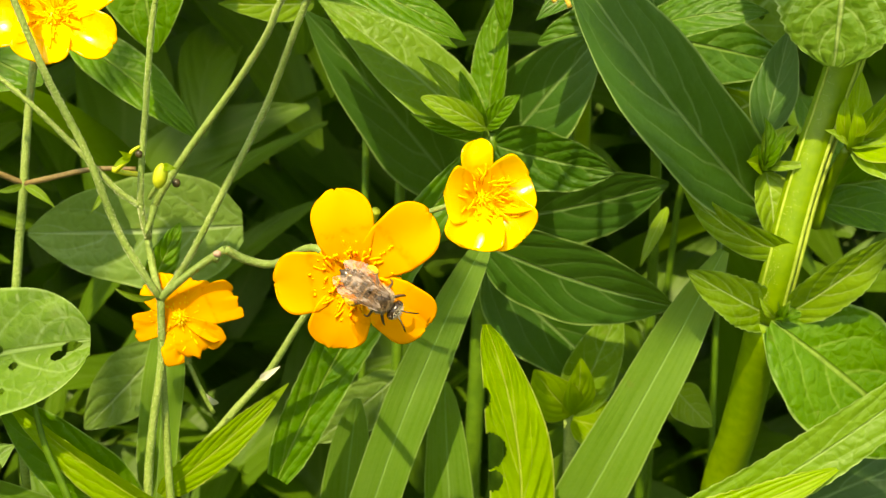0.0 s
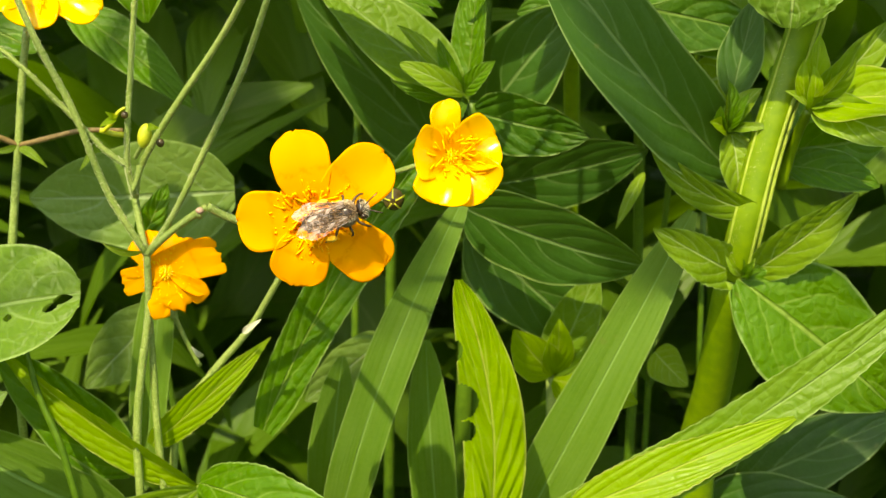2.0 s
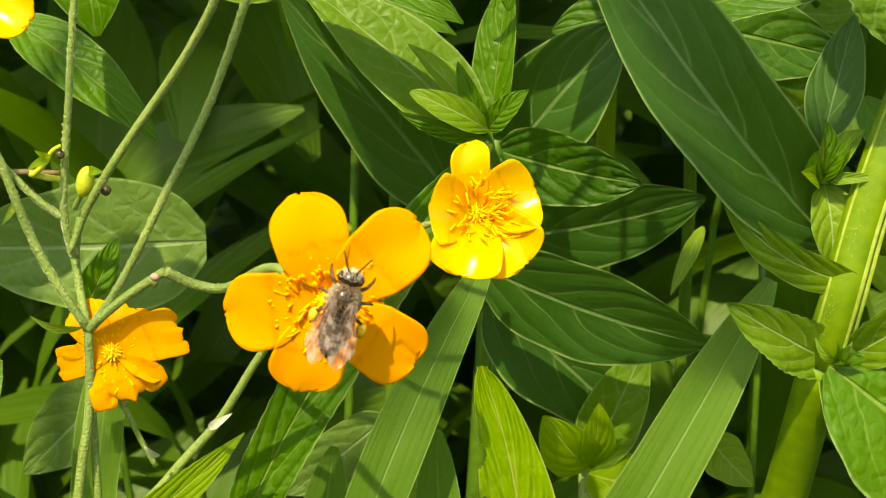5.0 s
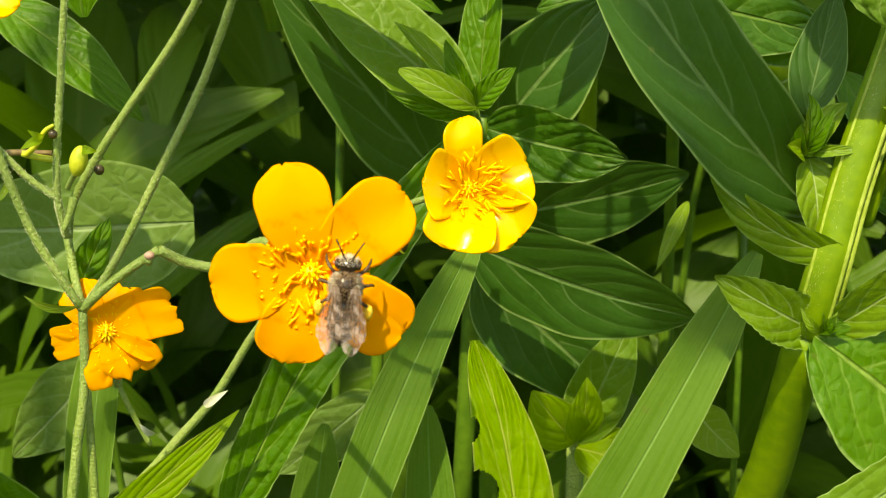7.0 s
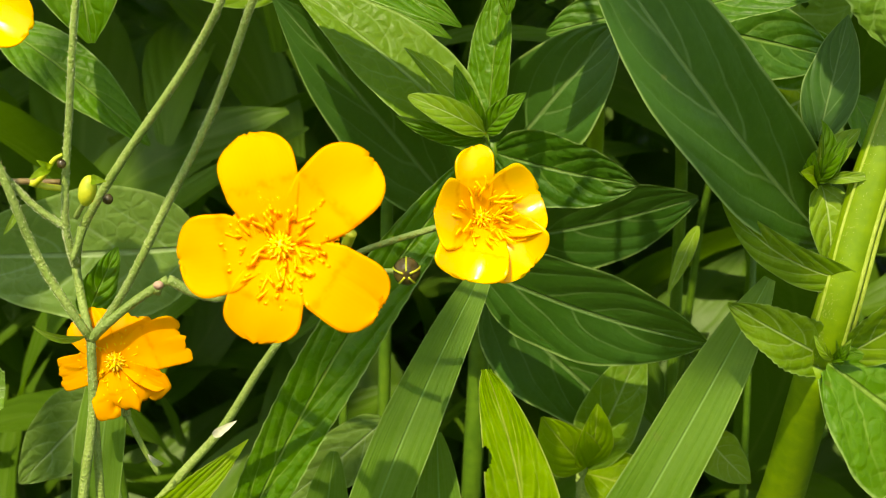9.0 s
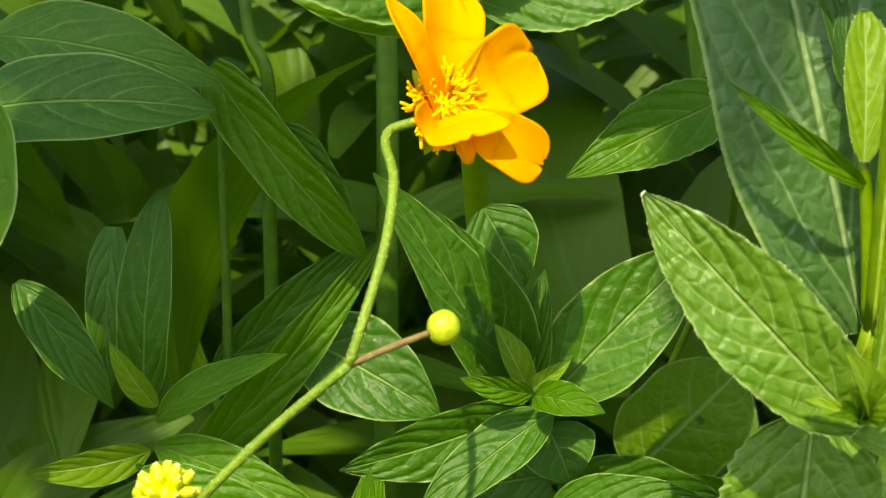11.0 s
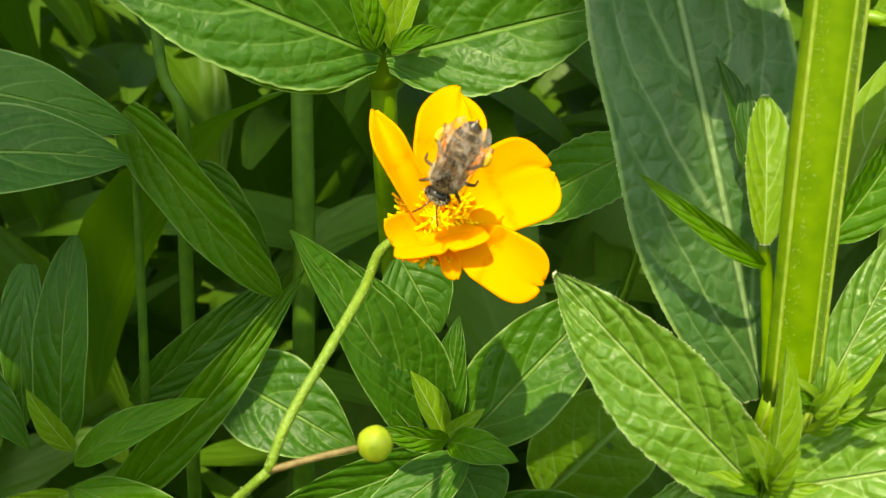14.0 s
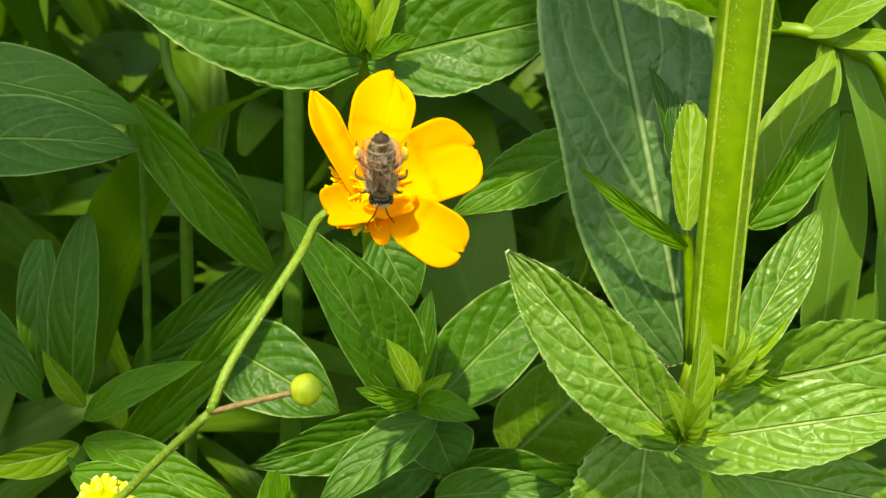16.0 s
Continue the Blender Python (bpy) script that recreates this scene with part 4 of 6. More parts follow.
def herbs_low():
    p = shoot("clump of long strap-like green leaves", (0.0, 0.03, 0.0))
    stem(p, ((-0.0144, 0.03, 0.3553), (-0.01, 0.03, 0.15), (0.0, 0.03, 0.0)), 0.0006, 0.0009, STEM_DARK_SHADED)
    leaf(p, (-0.0270, 0.0180, 0.3770), (0.0072, 0.0264, 0.4314), 0.00880, "blade", LEAF, label="long bright toothed leaf behind the large flower", roll=-10, arch=0.03, fold=9, wave=0.03, serr=0.03, nu=48, sway=-0.045)
    leaf(p, (-0.0165, 0.026, 0.3508), (0.0076, 0.026, 0.4165), 0.008800, "blade", LEAF_BLADE, label="pale sunlit strap-like leaf, shaded above", roll=-6, arch=0.05, fold=8, nu=36, sway=-0.04)
    leaf(p, (0.0028, 0.034, 0.3436), (0.0002, 0.032, 0.3887), 0.008954, "blade", LEAF_BLADE, roll=10, arch=0.05, fold=8)
    leaf(p, (-0.0188, 0.036, 0.3495), (-0.0149, 0.034, 0.3849), 0.008878, "blade", LEAF_BLADE, roll=10, arch=0.05, fold=8)
    leaf(p, (-0.0084, 0.05, 0.3834), (-0.0236, 0.045, 0.3721), 0.009313, "ovate", LEAF_PALE, roll=10, arch=0.05, fold=8)
    p = shoot("crinkled bitten upright leaf catching the sun", (0.008, 0.01, 0.0))
    stem(p, ((0.0096, 0.01, 0.356), (0.01, 0.01, 0.3408), (0.009, 0.012, 0.2), (0.008, 0.01, 0.0)), 0.0006, 0.0009, STEM_DARK_SHADED)
    leaf(p, (0.0096, 0.01, 0.3555), (0.0064, 0.0084, 0.4063), 0.010200, "ellip", LEAF_YELLOW, label="yellow-green crinkled leaf with a bitten edge", roll=-4, arch=0.04, fold=14, wave=0.14, quilt=0.0004, laterals=9, holes=((-1.0, 0.79, 0.30), (-1.0, 0.62, 0.62), (-0.9, 0.52, 0.35)), nu=170, nv=30, sway=0.075)
    leaf(p, (0.0118, 0.004, 0.3545), (0.0085, 0.002, 0.3801), 0.005102, "lance", LEAF_YELLOW, roll=20, arch=0.05, fold=20, wave=0.08)
    p = shoot("broad strap-like leaves crossed by shadow", (0.04, 0.02, 0.0))
    stem(p, ((0.0165, 0.026, 0.3375), (0.03, 0.022, 0.15), (0.04, 0.02, 0.0)), 0.0006, 0.0009, STEM_DARK_SHADED)
    leaf(p, (0.0134, 0.028, 0.3467), (0.045, 0.024, 0.4138), 0.011000, "blade", LEAF_BLADE, label="wide pale green leaf crossed by shadow", roll=4, arch=0.04, fold=7, nu=36)
    leaf(p, (0.0168, 0.002, 0.3655), (0.0757, 0, 0.4061), 0.009041, "blade", LEAF_BROAD, label="long toothed sunlit leaf", roll=4, arch=0.05, fold=9, serr=0.04, quilt=0.00008, laterals=16, nu=60, sway=0.03)
    leaf(p, (0.0231, -0.0060, 0.3737), (0.0576, -0.0040, 0.3888), 0.00758, "long", LEAF_YELLOW, label="yellow-green toothed leaf with brown tip", roll=12, arch=0.06, fold=12, serr=0.05, wave=0.03, nu=44)
    leaf(p, (-0.0261, 0.006, 0.3602), (-0.0098, -0.004, 0.368), 0.016655, "ovate", LEAF, roll=20, arch=0.2, fold=8)
    p = shoot("leafy shoot with long toothed leaves", (-0.03, 0.014, 0.0))
    stem(p, ((-0.0364, 0.012, 0.3695), (-0.0379, 0.013, 0.3599), (-0.03, 0.014, 0.2), (-0.03, 0.014, 0.0)), 0.0011, 0.002, STEM_B)
    leaf(p, (-0.0452, 0.014, 0.376), (-0.0239, 0.0115, 0.3958), 0.005844, "long", LEAF_YELLOW, label="bright toothed leaf with pointed tip", roll=-18, arch=0.05, fold=10, serr=0.05, nu=36)
    leaf(p, (-0.0364, 0.01, 0.371), (-0.0072, -0.004, 0.368), 0.011054, "ovate", LEAF, roll=16, arch=0.14, fold=10, serr=0.03, nu=36)
    leaf(p, (-0.0369, 0.01, 0.3705), (-0.0667, 0.006, 0.3963), 0.007890, "lance", LEAF_YELLOW, label="folded yellowish leaf with strong midrib", roll=30, arch=0.05, fold=22, quilt=0.0003, nu=36)
    leaf(p, (-0.0359, 0.006, 0.3717), (-0.0611, -0.006, 0.369), 0.006662, "lance", LEAF_YOUNG, roll=14, arch=0.12, fold=12, quilt=0.0003)
    leaf(p, (-0.0393, 0.016, 0.3675), (-0.0382, 0, 0.356), 0.015780, "ovate", LEAF, roll=14, arch=0.1, fold=10)
    leaf(p, (-0.049, 0.016, 0.37), (-0.0692, 0.01, 0.3951), 0.011625, "lance", LEAF, roll=-10, arch=0.06, fold=12)
    leaf(p, (-0.0506, 0.016, 0.3606), (-0.0828, 0.01, 0.3824), 0.016824, "ovate", LEAF_BLADE, roll=10, arch=0.06, fold=12)
    leaf(p, (-0.0475, 0.02, 0.3716), (-0.042, 0.022, 0.4096), 0.008285, "blade", LEAF_BLADE, roll=20, arch=0.03, fold=10)
    p = shoot("pale broad leaves under the buttercup stems", (-0.03, 0.055, 0.0))
    stem(p, ((-0.0546, 0.05, 0.4098), (-0.035, 0.055, 0.2), (-0.03, 0.055, 0.0)), 0.0006, 0.0009, STEM_DARK_SHADED)
    leaf(p, (-0.0362, 0.05, 0.4119), (-0.0737, 0.046, 0.4115), 0.021163, "ovate", LEAF_PALE, label="broad grey-green pointed leaf", roll=12, arch=0.06, fold=8)
    leaf(p, (-0.0682, 0.06, 0.4453), (-0.0442, 0.054, 0.4271), 0.009931, "ovate", LEAF, roll=30, arch=0.06, fold=8)
    leaf(p, (-0.0527, 0.055, 0.3877), (-0.0673, 0.05, 0.3727), 0.011917, "ovate", LEAF_PALE, roll=14, arch=0.06, fold=8)
    leaf(p, (-0.0455, 0.018, 0.4101), (-0.0408, 0.018, 0.4197), 0.004774, "ovate", LEAF, roll=-14, arch=0.06, fold=14)
    p = shoot("broad-leaved herb with insect-bitten leaves", (-0.075, 0.02, 0.0))
    stem(p, ((-0.0809, 0.02, 0.4096), (-0.075, 0.02, 0.2), (-0.075, 0.02, 0.0)), 0.0006, 0.0009, STEM_DARK_SHADED)
    leaf(p, (-0.0872, 0.012, 0.3945), (-0.0518, 0.004, 0.4052), 0.022337, "round", LEAF_BROAD, label="broad leaf riddled with insect holes", roll=24, arch=0.08, fold=6, holes=((0.25, 0.70, 0.06), (0.03, 0.60, 0.10), (-0.06, 0.63, 0.07), (0.10, 0.93, 0.13), (0.24, 0.88, 0.10), (0.62, 0.66, 0.05)), nu=200, nv=60)
    leaf(p, (-0.0497, 0.038, 0.4824), (-0.047, 0.0347, 0.4443), 0.021972, "ovate", LEAF, label="smooth bright green pointed leaf", roll=-8, arch=0.05, fold=10, laterals=6, nu=36)
    leaf(p, (-0.0382, 0.04, 0.5041), (-0.0457, 0.034, 0.4736), 0.016590, "ovate", LEAF, roll=6, arch=0.05, fold=10)
    leaf(p, (-0.0846, 0.03, 0.4477), (-0.0617, 0.022, 0.4406), 0.017666, "ovate", LEAF, roll=24, arch=0.08, fold=10)
    leaf(p, (-0.077, 0, 0.3793), (-0.0615, -0.004, 0.392), 0.009160, "ovate", LEAF_PALE, roll=14, arch=0.08, fold=10, holes=((0.8, 0.8, 0.3), (-0.8, 0.7, 0.3)), nu=44, nv=8)
    p = shoot("yellowish leafy herb with small ovate leaves", (0.03, 0.075, 0.0))
    stem(p, ((0.0237, 0.0480, 0.3790), (0.028, 0.075, 0.2), (0.03, 0.075, 0.0)), 0.0014, 0.002, STEM_B)
    leaf(p, (0.0235, 0.0440, 0.3780), (0.0314, 0.0420, 0.3992), 0.00936, "ovate", LEAF_BROAD, roll=10, arch=0.06, fold=8)
    leaf(p, (0.0235, 0.0440, 0.3780), (0.0159, 0.0380, 0.3887), 0.00925, "ovate", LEAF_YELLOW, roll=14, arch=0.08, fold=10)
    leaf(p, (0.0235, 0.0440, 0.3770), (0.0384, 0.0360, 0.3754), 0.00925, "ovate", LEAF_YELLOW, roll=14, arch=0.08, fold=10)
    leaf(p, (0.0235, 0.0440, 0.3780), (0.0241, 0.0380, 0.3908), 0.00617, "ovate", LEAF_YELLOW, roll=-14, arch=0.08, fold=10)
    leaf(p, (0.0426, 0.0460, 0.3819), (0.0477, 0.0380, 0.3780), 0.00719, "ovate", LEAF_YOUNG, roll=-14, arch=0.08, fold=10)
    leaf(p, (0.0395, 0.0460, 0.4161), (0.0338, 0.0380, 0.4074), 0.00242, "lance", LEAF_YOUNG, roll=-14, arch=0.08, fold=10)
    leaf(p, (0.0604, 0.05, 0.3533), (0.0902, 0.05, 0.3675), 0.014733, "ovate", LEAF_DARK_SHADED, roll=14, arch=0.08, fold=10)
    leaf(p, (0.0528, 0.05, 0.3484), (0.0841, 0.04, 0.3507), 0.014733, "ovate", LEAF_DARK_SHADED, roll=14, arch=0.08, fold=10)
    p = shoot("broad round-leaved herb in the shade", (0.06, 0.085, 0.0))
    stem(p, ((0.0559, 0.078, 0.4217), (0.06, 0.085, 0.2), (0.06, 0.085, 0.0)), 0.0006, 0.0009, STEM_DARK_SHADED)
    leaf(p, (0.0496, 0.072, 0.4374), (0.0645, 0.066, 0.4559), 0.018624, "round", LEAF_BROAD, label="round smooth leaf with a small dark hole", roll=10, arch=0.06, fold=6, holes=((0.15, 0.62, 0.07),), nu=50, nv=14)
    leaf(p, (0.0622, 0.056, 0.4397), (0.037, 0.052, 0.4438), 0.010273, "ovate", LEAF, roll=24, arch=0.06, fold=10)
    leaf(p, (0.0607, 0.062, 0.4345), (0.0471, 0.06, 0.4286), 0.011472, "ovate", LEAF_YOUNG, roll=24, arch=0.06, fold=10)
    leaf(p, (0.0643, 0.056, 0.4345), (0.0703, 0.05, 0.4197), 0.008561, "ovate", LEAF, roll=24, arch=0.06, fold=10)
    p = shoot("pointed green toothed leaves among darker herbs", (0.05, 0.05, 0.0))
    stem(p, ((0.0564, 0.046, 0.496), (0.064, 0.07, 0.479), (0.055, 0.12, 0.40), (0.05, 0.13, 0.0)), 0.0006, 0.0009, STEM_DARK_SHADED)
    leaf(p, (0.0575, 0.044, 0.5007), (0.0344, 0.036, 0.4917), 0.009544, "lance", LEAF, roll=-10, arch=0.06, fold=10, serr=0.04)


herbs_low()


# ---- shaded herbs to the side of the second flower ----
def herbs_side():
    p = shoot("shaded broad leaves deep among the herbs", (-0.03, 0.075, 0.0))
    stem(p, ((-0.0124, 0.07, 0.5014), (-0.0137, 0.072, 0.4619), (-0.03, 0.075, 0.0)), 0.0006, 0.0009, STEM_DARK_SHADED)
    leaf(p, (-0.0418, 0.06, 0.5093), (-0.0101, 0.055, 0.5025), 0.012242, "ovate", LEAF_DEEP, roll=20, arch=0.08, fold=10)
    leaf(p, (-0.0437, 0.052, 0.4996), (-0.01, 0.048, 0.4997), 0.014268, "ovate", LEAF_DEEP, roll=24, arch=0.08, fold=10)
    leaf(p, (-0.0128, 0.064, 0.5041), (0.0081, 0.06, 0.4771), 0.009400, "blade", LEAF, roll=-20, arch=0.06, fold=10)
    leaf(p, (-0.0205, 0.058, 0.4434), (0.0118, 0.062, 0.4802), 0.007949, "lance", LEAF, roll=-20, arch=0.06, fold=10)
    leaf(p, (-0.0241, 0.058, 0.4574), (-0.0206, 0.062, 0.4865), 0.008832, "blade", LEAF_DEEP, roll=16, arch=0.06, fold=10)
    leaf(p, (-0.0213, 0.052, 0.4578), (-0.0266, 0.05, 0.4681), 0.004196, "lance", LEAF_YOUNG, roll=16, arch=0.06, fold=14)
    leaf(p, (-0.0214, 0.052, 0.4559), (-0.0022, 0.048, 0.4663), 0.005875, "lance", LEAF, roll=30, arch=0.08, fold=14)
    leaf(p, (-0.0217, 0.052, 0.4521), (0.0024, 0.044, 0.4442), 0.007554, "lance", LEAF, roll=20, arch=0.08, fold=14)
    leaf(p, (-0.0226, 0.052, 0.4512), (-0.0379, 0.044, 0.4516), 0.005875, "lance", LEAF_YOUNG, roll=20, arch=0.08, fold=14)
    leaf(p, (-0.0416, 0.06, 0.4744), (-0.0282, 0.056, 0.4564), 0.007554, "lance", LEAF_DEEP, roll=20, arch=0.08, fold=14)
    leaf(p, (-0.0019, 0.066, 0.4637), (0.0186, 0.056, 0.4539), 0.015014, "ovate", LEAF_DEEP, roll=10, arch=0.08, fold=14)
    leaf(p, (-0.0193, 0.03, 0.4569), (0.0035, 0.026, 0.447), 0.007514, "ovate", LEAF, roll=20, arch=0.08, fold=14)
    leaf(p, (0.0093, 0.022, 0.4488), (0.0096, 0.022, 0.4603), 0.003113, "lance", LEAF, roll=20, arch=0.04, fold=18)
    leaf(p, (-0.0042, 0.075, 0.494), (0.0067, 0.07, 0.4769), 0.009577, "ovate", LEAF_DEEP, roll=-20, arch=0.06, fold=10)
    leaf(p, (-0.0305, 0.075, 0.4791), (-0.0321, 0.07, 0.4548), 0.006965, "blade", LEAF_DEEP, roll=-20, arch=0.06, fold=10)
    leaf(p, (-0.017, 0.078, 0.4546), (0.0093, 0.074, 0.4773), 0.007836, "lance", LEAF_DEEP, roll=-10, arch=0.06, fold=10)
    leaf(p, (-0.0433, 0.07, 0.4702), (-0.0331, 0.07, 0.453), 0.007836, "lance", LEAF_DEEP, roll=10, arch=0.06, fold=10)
    stem(p, ((0.0123, 0.072, 0.5282), (0.0118, 0.072, 0.4854), (0.0, 0.08, 0.2), (0.0, 0.08, 0.0)), 0.0015, 0.0022, STEM_DARK_SHADED)
    stem(p, ((-0.0084, 0.07, 0.5176), (-0.0076, 0.07, 0.5077), (-0.0056, 0.07, 0.5031), (-0.0066, 0.075, 0.481), (-0.02, 0.09, 0.0)), 0.0008, 0.0012, STEM_DARK_SHADED)
    q = shoot("bright curled leaves on arching side stalks", (0.10, 0.06, 0.0))
    stem(q, ((0.0825, 0.05, 0.5167), (0.0877, 0.045, 0.5167), (0.0949, 0.045, 0.5142), (0.1015, 0.045, 0.5095), (0.12, 0.06, 0.2), (0.10, 0.06, 0.0)), 0.0010, 0.0014, STEM_W)
    leaf(q, (0.0877, 0.045, 0.5163), (0.1004, 0.04, 0.5232), 0.006363, "lance", LEAF_YOUNG, roll=20, arch=0.08, fold=14)
    leaf(q, (0.0922, 0.045, 0.515), (0.1023, 0.035, 0.5149), 0.003977, "lance", LEAF_YOUNG, roll=20, arch=0.08, fold=14)
    leaf(q, (0.0913, 0.045, 0.5155), (0.0889, 0.04, 0.5002), 0.004772, "lance", LEAF_YOUNG, roll=10, arch=0.08, fold=14)
    leaf(q, (0.0949, 0.045, 0.5138), (0.1055, 0.05, 0.4835), 0.005568, "blade", LEAF_BLADE, roll=10, arch=0.08, fold=14)
    leaf(q, (0.1011, 0.06, 0.4608), (0.1001, 0.055, 0.5027), 0.009715, "blade", LEAF_BLADE, roll=10, arch=0.04, fold=14)
    leaf(q, (0.1124, 0.06, 0.4584), (0.11, 0.06, 0.5018), 0.007949, "blade", LEAF_BLADE, roll=-10, arch=0.04, fold=14)


herbs_side()


# ---- the buttercup plant ----
def seed_head(parent, centre, way, r, stalk=None):
    fr = axes_of(way, (0, 0, 1) if abs(Vector(way).normalized().z) < 0.9 else (0, 1, 0))
    bm = bmesh.new()
    ball(bm, centre, r * 0.72, r * 0.72, r * 0.72, 12, 8)
    carpels(bm, centre, fr, r, 30, r * 0.58, r * 0.29, r * 0.17, flat=1.0)
    head = part("seed_head", bm, SEED, parent, "knobbly green seed head")
    bm = bmesh.new()
    for k in range(30):
        t = (k + 0.5) / 30
        c = 1 - t * 1.8
        a = k * 2.399963
        s = math.sqrt(max(1 - c * c, 0))
        way_k = (fr[0] * math.cos(a) * s + fr[1] * math.sin(a) * s + fr[2] * c).normalized()
        root = Vector(centre) + way_k * r * 1.02
        for e in (-1, 0, 1):
            tube(bm, (root, root + way_k * r * 0.14 + way_k.cross(fr[2]) * r * 0.10 * e + fr[2] * r * 0.10), r * 0.08, r * 0.03, 5)
    tagged(part("seed_tip_tuft", bm, SEED_TIP, head), kind="stuff")
    return head


def closed_bud(parent, centre, r, material, name="bud", label=""):
    bm = bmesh.new()
    ball(bm, centre, r, r, r * 1.05, 20, 14)
    for v in bm.verts:
        d = v.co - Vector(centre)
        a = math.atan2(d.z, d.x)
        v.co += d * 0.015 * math.cos(5 * a)
    return part(name, bm, material, parent, label)


def buttercup_plant():
    p = thing("buttercup_plant", (-0.040, 0.008, 0.0), "branching meadow buttercup with hairy stems, buds and flowers", "wild flower", "buttercups")
    fork0 = (-0.0419, 0.007, 0.4106)
    stem(p, (fork0, (-0.0423, 0.007, 0.4009), (-0.044, 0.007, 0.3914), (-0.0455, 0.007, 0.3787), (-0.041, 0.007, 0.25), (-0.040, 0.008, 0.0)), 0.000563, 0.0008, STEM_B, hairs=160, seed=5)
    stem(p, ((-0.0426, 0.009, 0.3993), (-0.0426, 0.009, 0.3892), (-0.0425, 0.009, 0.3778), (-0.036, 0.009, 0.25), (-0.039, 0.009, 0.0)), 0.000499, 0.0008, STEM_B)
    # up to the left
    stem(p, (fork0, (-0.0469, 0.006, 0.4203), (-0.0508, 0.004, 0.4335), (-0.055, 0.002, 0.4445), (-0.0584, 0, 0.4561), (-0.0623, -0.002, 0.4685)), 0.000563, 0.000485, STEM_B, hairs=300, seed=6)
    stem(p, ((-0.0441, 0.0074, 0.4245), (-0.0475, 0.007, 0.4272), (-0.0514, 0.006, 0.4321), (-0.0578, 0.005, 0.4394), (-0.0649, 0.004, 0.4462)), 0.000442, 0.000368, STEM_B, hairs=160, seed=7)
    # the straight stalk with the green seed head on top
    stem(p, ((-0.0435, 0.008, 0.4198), (-0.0441, 0.0074, 0.4245), (-0.0422, 0.006, 0.4401), (-0.0395, 0.004, 0.4551), (-0.0348, 0.002, 0.469), (-0.0307, 0, 0.4886)), 0.000499, 0.000315, STEM_B, hairs=400, seed=8)
    seed_head(p, (-0.0303, 0, 0.4913), (0.05, -0.35, 0.9), 0.002478)
    # two long stalks up to the right
    stem(p, (fork0, (-0.0376, 0.006, 0.4165), (-0.031, 0.004, 0.4282), (-0.0247, 0.002, 0.4398), (-0.0184, -0.003, 0.4539), (-0.0137, -0.004, 0.4636), (-0.0108, -0.004, 0.4654)), 0.000499, 0.000426, STEM_B, hairs=400, seed=9)
    seed_head(p, (-0.0091, -0.0045, 0.4687), (0.3, -0.55, 0.75), 0.002837)
    stem(p, ((-0.044, 0.01, 0.4189), (-0.0433, 0.01, 0.4228), (-0.0383, 0.008, 0.4308), (-0.0278, 0.003, 0.4444), (-0.0235, -0.001, 0.4506), (-0.0213, -0.003, 0.4549), (-0.0184, -0.005, 0.4571)), 0.000566, 0.000407, STEM_B, hairs=200, seed=10)
    stem(p, ((-0.044, 0.01, 0.4189), (-0.0432, 0.009, 0.4144), fork0), 0.000566, 0.000566, STEM_B)
    fork = Vector((-0.0179, -0.005, 0.4553))
    # yellow bud, bract and the spent flower on the fork
    stem(p, (fork, (-0.0185, -0.007, 0.4572), (-0.0182, -0.008, 0.4634), (-0.0174, -0.009, 0.4661), (-0.0160, -0.009, 0.4664)), 0.000400, 0.000480, STEM_B, hairs=40, seed=14)
    closed_bud(p, (-0.0140, -0.009, 0.4656), 0.002560, BUD_YELLOW, label="round yellow flower bud")
    leaf(p, fork, (-0.0148, -0.007, 0.4605), 0.000859, "lance", LEAF_YOUNG, name="bract", nu=8, nv=2)
    stem(p, (fork, (-0.0134, -0.006, 0.4559), (-0.003, -0.01, 0.4573), (0.0047, -0.013, 0.4579), (0.012, -0.016, 0.4592)), 0.000419, 0.000276, STEM_B, hairs=120, seed=12)
    sp = (0.0136, -0.0165, 0.4598)
    head = seed_head(p, sp, (0.25, -0.8, 0.45), 0.002268)
    for a, b, c in (((0.0119, -0.018, 0.461), (0.011, -0.019, 0.4629), (0.009, -0.019, 0.4631)), ((0.0124, -0.018, 0.4586), (0.0126, -0.019, 0.4568), (0.0134, -0.019, 0.4553)), ((0.0138, -0.018, 0.4583), (0.0143, -0.019, 0.4567), (0.0152, -0.019, 0.4547)), ((0.0152, -0.018, 0.4598), (0.0166, -0.019, 0.4596), (0.018, -0.019, 0.4588)), ((0.0109, -0.018, 0.4599), (0.0101, -0.019, 0.4597), (0.0096, -0.019, 0.4592))):
        bm = bmesh.new()
        tube(bm, (a, b, c), 0.00022, 0.00034, 5, 4)
        part("withered_stamen", bm, SPENT, head)
    # small stubby parts at the lower nodes
    stem(p, ((-0.0332, 0.0058, 0.4168), (-0.0329, 0.0054, 0.4177)), 0.00042, 0.00050, STEM_B, name="stalk_stub")
    bm = bmesh.new()
    ball(bm, (-0.0329, 0.0052, 0.4180), 0.00062, 0.00060, 0.00052, 10, 7)
    part("scar", bm, SCAR, p, "pinkish broken stalk tip")
    stem(p, (fork0, (-0.0399, 0.006, 0.4126), (-0.0364, 0.006, 0.4155), (-0.0319, 0.006, 0.4185)), 0.000563, 0.000560, STEM_B)
    leaf(p, (-0.0423, 0.006, 0.4113), (-0.048, 0.004, 0.4133), 0.001280, "lance", LEAF_YOUNG, name="bract", roll=30, arch=0.2, nu=10, nv=2)
